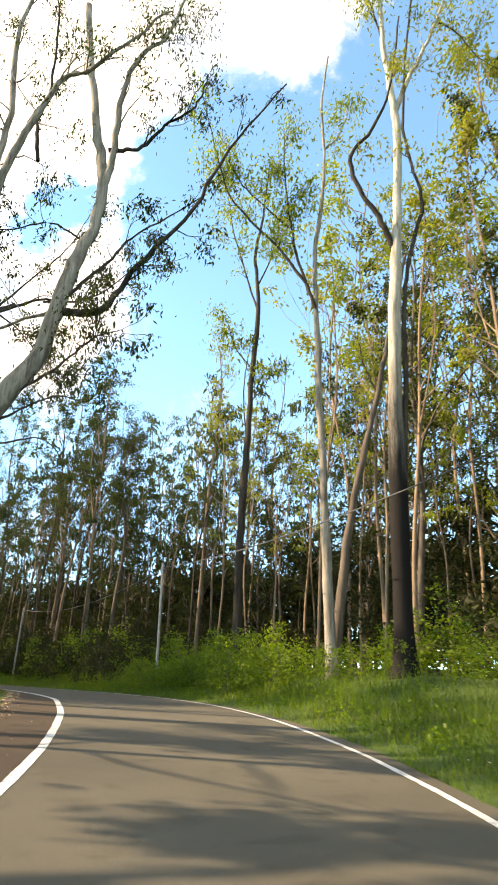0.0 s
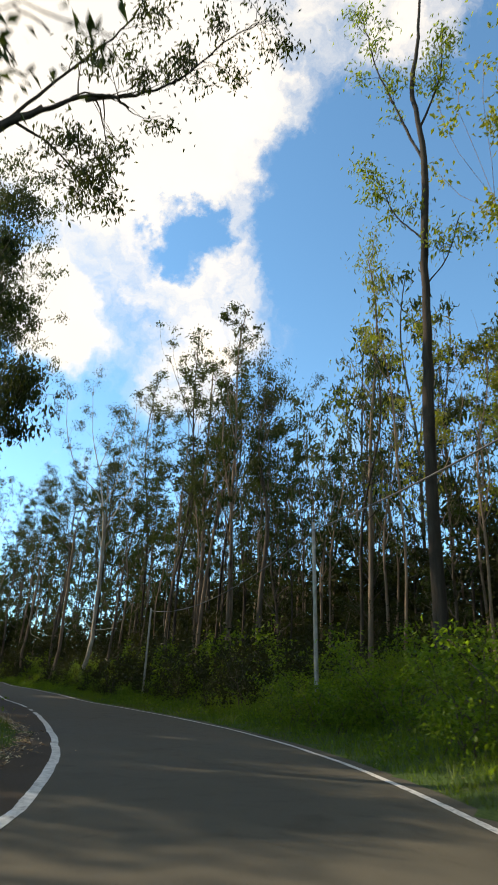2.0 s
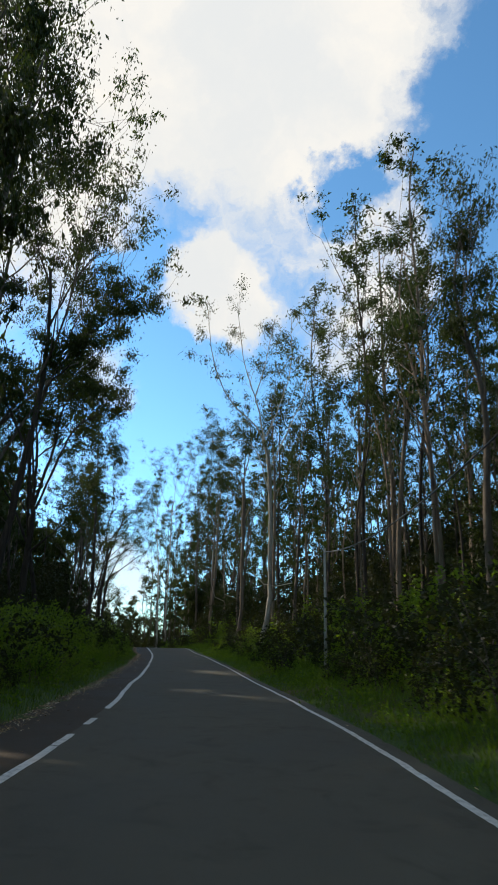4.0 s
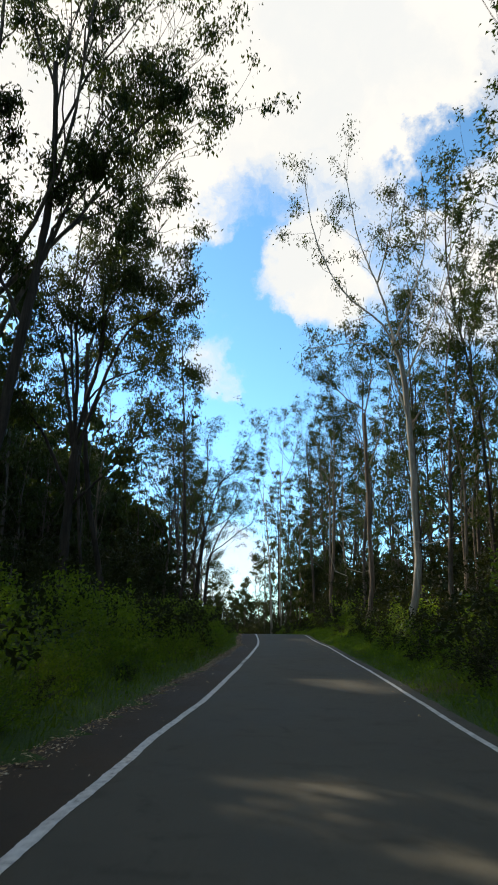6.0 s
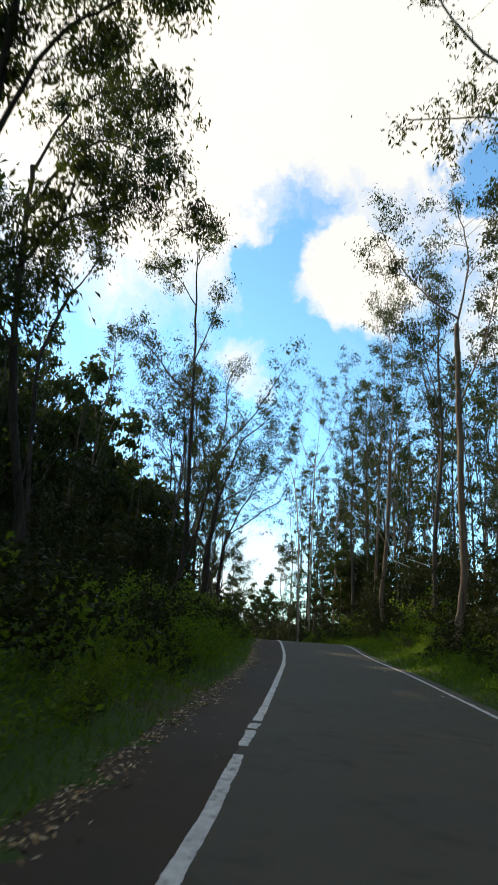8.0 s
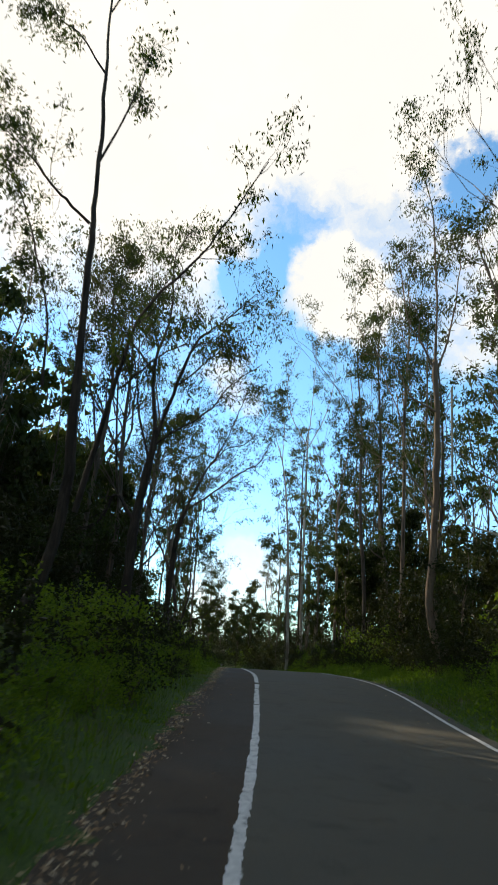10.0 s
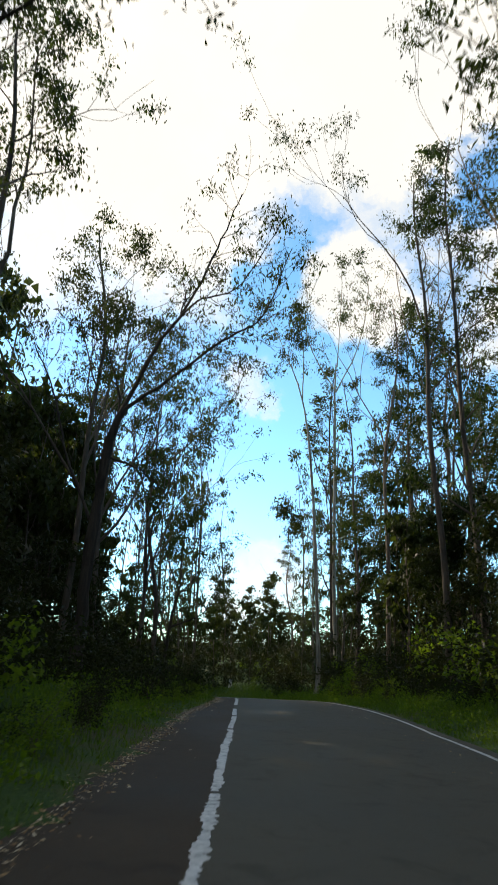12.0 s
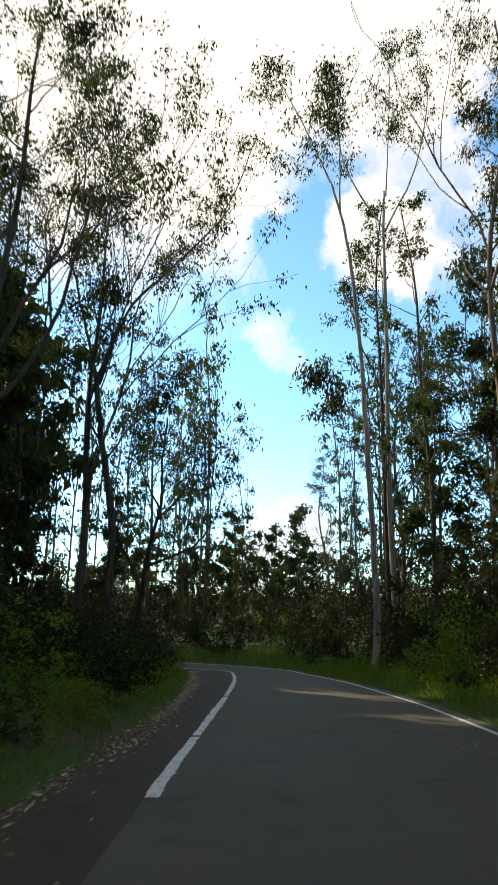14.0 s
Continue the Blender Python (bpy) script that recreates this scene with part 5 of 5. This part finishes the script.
def undergrowth():
    rng = np.random.default_rng(8)
    kinds = [shrub("shrub", 200 + k, 1.3, 1.25, 1150, 0.10, BUSH_LEAF) for k in range(5)]
    dark = [shrub("shrub", 220 + k, 1.4, 1.3, 950, 0.115, SHADED_LEAF) for k in range(3)]
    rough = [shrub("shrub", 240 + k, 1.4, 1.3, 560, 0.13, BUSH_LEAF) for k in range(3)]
    shade = [shrub("shrub", 250 + k, 1.4, 1.3, 460, 0.15, SHADED_LEAF) for k in range(3)]
    used = {id(t): 0 for t in kinds + dark}
    thicket, bank = [], []

    def clear_of_road(x, y, size):
        """Moves a plant out until its branches keep off the carriageway."""
        s, o, _ = along(x, y)
        rim = offset(RIGHT_AT, s[0]) + 0.35 if o[0] > 0 else -offset(EDGE_AT, s[0])
        least = float(rim) + 0.15 + 1.15 * size
        return spot(s[0], math.copysign(least, o[0])) if abs(o[0]) < least else (x, y)

    def put(plant, x, y, size, label):
        x, y = clear_of_road(x, y, size)
        m = stand(plant, x, y, rng.uniform(0, 360), size, 0.02)
        if used[id(plant)]:
            plant = copy_thing(plant, m)
        else:
            used[id(plant)] = 1
            plant.matrix_basis = m
        tagged(plant, label, "shrub", "roadside shrubs")

    def back(plant, x, y, size, into):
        x, y = clear_of_road(x, y, size)
        into.append((plant, stand(plant, x, y, rng.uniform(0, 360), size, 0.02)))

    for a in np.arange(13, 186, 2.35):
        edge, left = float(offset(RIGHT_AT, a)), float(offset(EDGE_AT, a))
        if a < 33:                          # the sunlit thicket outside the bend
            for k in range(4):
                x, y = spot(a + rng.uniform(-.8, .8), edge + rng.uniform(1.7, 7.5) + (2.2 if a < 20 else 0))
                put(kinds[rng.integers(0, 5)], x, y, rng.uniform(0.7, 1.2), "leafy green shrub on the sunlit bank")
        else:
            # Beyond the sunlit bend most shrubs take the leaf with shade in its colour.
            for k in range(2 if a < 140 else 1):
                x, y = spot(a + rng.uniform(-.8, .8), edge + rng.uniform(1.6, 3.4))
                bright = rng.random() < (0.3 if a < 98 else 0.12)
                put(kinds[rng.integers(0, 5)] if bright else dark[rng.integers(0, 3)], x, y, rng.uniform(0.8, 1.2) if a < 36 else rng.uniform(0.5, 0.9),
                    "leafy green shrub on the roadside bank" if bright else "shrub with shade-dark leaves on the roadside bank")
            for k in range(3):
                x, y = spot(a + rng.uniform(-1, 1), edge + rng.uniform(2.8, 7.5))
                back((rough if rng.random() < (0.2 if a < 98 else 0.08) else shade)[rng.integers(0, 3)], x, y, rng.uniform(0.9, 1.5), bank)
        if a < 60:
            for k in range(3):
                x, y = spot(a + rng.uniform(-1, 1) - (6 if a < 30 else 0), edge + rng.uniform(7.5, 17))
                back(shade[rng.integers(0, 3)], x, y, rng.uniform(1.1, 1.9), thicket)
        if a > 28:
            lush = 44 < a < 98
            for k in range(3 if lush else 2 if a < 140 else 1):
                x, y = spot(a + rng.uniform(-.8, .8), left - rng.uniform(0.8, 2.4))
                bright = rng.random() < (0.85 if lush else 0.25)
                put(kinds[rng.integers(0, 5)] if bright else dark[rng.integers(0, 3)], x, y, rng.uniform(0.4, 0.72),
                    "leafy green shrub on the shaded bank" if bright else "shrub with shade-dark leaves on the shaded bank")
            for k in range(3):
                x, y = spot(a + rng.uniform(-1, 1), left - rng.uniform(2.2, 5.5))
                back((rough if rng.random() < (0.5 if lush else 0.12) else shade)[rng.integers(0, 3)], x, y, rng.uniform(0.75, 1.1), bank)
    for dx, dy, size in ((-0.6, -1.7, 1.0), (0.7, -1.5, 1.15), (1.9, -0.6, 1.3), (-1.7, -0.9, 0.9), (2.9, 0.8, 1.3)):
        put(kinds[rng.integers(0, 5)], -7.95 + dx, 34.05 + dy, size, "leafy green shrub at the foot of the pole")
    joined("thicket", thicket, "shade-dark leafy thicket under the forest edge", "undergrowth")
    joined("bank_undergrowth", bank, "dense green undergrowth on the banks behind the verge", "undergrowth")
    for plant in rough + shade:
        for ob in list(plant.children):
            bpy.data.objects.remove(ob)
        bpy.data.objects.remove(plant)


def on_ground(s, o):
    px, py = np.interp(s, ALONG, LINE[:, 0]), np.interp(s, ALONG, LINE[:, 1])
    wx, wy = np.interp(s, ALONG, WAY[:, 0]), np.interp(s, ALONG, WAY[:, 1])
    x, y = px + wy * o, py - wx * o
    return x, y, ground_height(x, y)


def build_grass():
    rng = np.random.default_rng(9)
    n = 200000
    s = rng.uniform(2, 190, n)
    right = rng.random(n) < 0.6
    out = np.abs(rng.normal(size=n)) * 2.4
    o = np.where(right, offset(RIGHT_AT, s) + 0.3 + out, offset(EDGE_AT, s) - 0.1 - out)
    tuft = ripple(s * 3.1, o * 3.3, 1.0, 3.0) + rng.normal(size=n) * 0.35
    keep = tuft > -0.45
    s, o, out = s[keep], o[keep], out[keep]
    x, y, z = on_ground(s, o)
    n = len(x)
    tall = rng.uniform(0.10, 0.36, n) * np.clip(0.35 + out * 0.6, 0.35, 1.5)
    a = rng.uniform(0, 6.28, n)
    lean = rng.normal(size=(n, 2)) * tall[:, None] * 0.45
    w = rng.uniform(0.006, 0.016, n)
    v = np.stack([np.c_[x - np.cos(a) * w, y - np.sin(a) * w, z - 0.02], np.c_[x + np.cos(a) * w, y + np.sin(a) * w, z - 0.02],
                  np.c_[x + lean[:, 0], y + lean[:, 1], z + tall]], 1).reshape(-1, 3)
    ob = new("grass", mesh_of("grass", v, np.arange(n * 3).reshape(-1, 3), GRASS))
    tagged(ob, "green grass along both verges of the road", "grass", kind="stuff")


def build_weeds():
    """Low broad-leaved plants among the grass."""
    rng = np.random.default_rng(14)
    n = 900
    s = rng.uniform(4, 175, n)
    right = rng.random(n) < 0.55
    out = np.abs(rng.normal(size=n)) * 1.8 + 0.35
    x, y, z = on_ground(s, np.where(right, offset(RIGHT_AT, s) + 0.3 + out, offset(EDGE_AT, s) - 0.1 - out))
    k = 34
    size = rng.uniform(0.12, 0.38, n)
    lift = np.abs(rng.normal(size=(n, k))) * size[:, None]
    mids = np.stack([np.repeat(x, k), np.repeat(y, k), np.repeat(z, k)], 1)
    mids[:, 0] += (rng.normal(size=(n, k)) * size[:, None]).ravel() * 0.8
    mids[:, 1] += (rng.normal(size=(n, k)) * size[:, None]).ravel() * 0.8
    mids[:, 2] += lift.ravel() + 0.03
    ob = new("verge_weeds", leaf_mesh("verge_weeds", rng, mids, 0.085, 0.32, BUSH_LEAF, 0.15, 0.12))
    tagged(ob, "low broad-leaved weeds among the roadside grass", "weeds", kind="stuff")


def build_litter():
    rng = np.random.default_rng(10)
    n = 13500
    s = rng.uniform(2, 150, n)
    o = offset(EDGE_AT, s) + rng.normal(size=n) * 0.13 * (1 + 0.6 * ripple(s, s * 0.4, 0.9, 5.0)) + 0.02
    m = 900
    s, o = np.r_[s, rng.uniform(2, 130, m)], np.r_[o, offset(RIGHT_AT, s[:m]) + 0.45 + rng.normal(size=m) * 0.15]
    more = 260
    t = rng.uniform(2, 140, more)
    s, o = np.r_[s, t], np.r_[o, offset(EDGE_AT, t) + rng.uniform(0.1, 1.0, more)]
    t = rng.uniform(6, 34, 2600)            # a drift of dead leaves on the inner bank
    s, o = np.r_[s, t], np.r_[o, offset(EDGE_AT, t) - np.abs(rng.normal(size=2600)) * 1.3]
    x, y, z = on_ground(s, o)
    z = np.maximum(z, np.interp(s, ALONG, LINE[:, 2])) + 0.012
    n = len(x)
    a, size = rng.uniform(0, 6.28, n), rng.uniform(0.016, 0.042, n)
    fw, sd = np.c_[np.cos(a), np.sin(a), rng.normal(size=n) * 0.25], np.c_[-np.sin(a), np.cos(a), rng.normal(size=n) * 0.3]
    c = np.c_[x, y, z]
    v = np.stack([c - fw * size[:, None], c + sd * size[:, None] * 0.35, c + fw * size[:, None], c - sd * size[:, None] * 0.35], 1).reshape(-1, 3)
    ob = new("leaf_litter", mesh_of("leaf_litter", v, np.arange(n * 4).reshape(-1, 4), LITTER))
    tagged(ob, "dry fallen leaves gathered along the road edge", "leaf litter", kind="stuff")


# ------------------------------------------------------------------ poles, cable, vines, stone
def utility_pole(x, y, tall, lean):
    pole = new("utility_pole")
    pole.matrix_basis = Matrix.LocRotScale((x, y, height(x, y) - 0.1), Euler((radians(lean[0]), radians(lean[1]), 0)), None)
    t = Tubes()
    t.add([(0, 0, -0.4), (0, 0, tall * 0.5), (0, 0, tall)], [0.07, 0.058, 0.048], 10)
    part_mesh("shaft", t.mesh("shaft", CONCRETE), pole)
    t = Tubes()
    t.add([(0, 0, tall - 0.28), (0, 0, tall - 0.2)], [0.058, 0.058], 10)
    part_mesh("clamp", t.mesh("clamp", STEEL), pole, "dull steel clamp")
    return tagged(pole, "weathered pale concrete cable pole on the bank", "utility pole", "cable poles")


def cable(name, a, b, sag, thick, mat, label, category):
    a, b = np.array(a), np.array(b)
    u = np.linspace(0, 1, 40)[:, None]
    pts = a + (b - a) * u - np.array([0, 0, 1.0]) * 4 * sag * u * (1 - u)
    t = Tubes()
    t.add(pts, np.full(40, thick), 5)
    return tagged(new(name, t.mesh(name, mat)), label, category)


def vine(points, thick):
    """A bare hanging stem through a few places."""
    p = np.array(points, float)
    u = np.linspace(0, len(p) - 1, 28)
    i = np.clip(u.astype(int), 0, len(p) - 2)
    f = (u - i)[:, None]
    f = f * f * (3 - 2 * f) * 0.5 + f * 0.5
    pts = p[i] + (p[i + 1] - p[i]) * f
    t = Tubes()
    t.add(pts, np.linspace(thick, thick * 0.6, 28), 6)
    return tagged(new("vine", t.mesh("vine", VINE_SKIN)), "bare pale vine hanging from the forest trees", "vine", "hanging vines")


def marker_stone(x, y):
    bm = bmesh.new()
    bmesh.ops.create_cube(bm, size=1.0)
    for v in bm.verts:
        top = v.co.z > 0
        v.co = Vector((v.co.x * (0.24 if top else 0.32), v.co.y * (0.16 if top else 0.2), 0.75 if top else -0.15))
    bmesh.ops.bevel(bm, geom=bm.edges[:], offset=0.05, segments=2, affect="EDGES")
    me = bpy.data.meshes.new("marker_stone")
    bm.to_mesh(me)
    bm.free()
    me.materials.append(WHITEWASH)
    ob = new("marker_stone", me)
    ob.matrix_basis = Matrix.LocRotScale((x, y, height(x, y)), Euler((0.05, 0.08, 0.7)), None)
    return tagged(ob, "small whitewashed marker stone beside the bend", "marker stone")


def small_things():
    utility_pole(-7.95, 34.05, 5.5, (0, -2.0))
    utility_pole(-22.6, 49.7, 4.9, (0, 0))
    top_a, top_b = (-8.05, 34.05, height(-7.95, 34.05) + 5.2), (-22.6, 49.7, height(-22.6, 49.7) + 4.65)
    cable("overhead_cable", top_a, top_b, 0.8, 0.02, CABLE, "thin sagging overhead cable between two poles", "cable")
    cable("overhead_cable", top_a, (5.2, 15.5, 6.6), 0.5, 0.02, CABLE, "thin sagging overhead cable above the verge", "cable")
    vine([(-36.6, 62.3, 7.3), (-35.9, 62.6, 6.5), (-35.2, 63.0, 6.35), (-34.2, 63.6, 6.6)], 0.035)
    vine([(-58.2, 81.6, 12.5), (-58.3, 81.6, 9.0), (-57.9, 81.9, 7.4), (-57.0, 82.4, 7.0)], 0.04)
    vine([(-59.8, 85.7, 8.0), (-58.6, 86.3, 7.6), (-57.4, 87.0, 7.9), (-56.4, 87.6, 8.6)], 0.03)
    marker_stone(-113.9, 114.5)


roadside_trees()
woodland()
undergrowth()
build_grass()
build_weeds()
build_litter()
small_things()
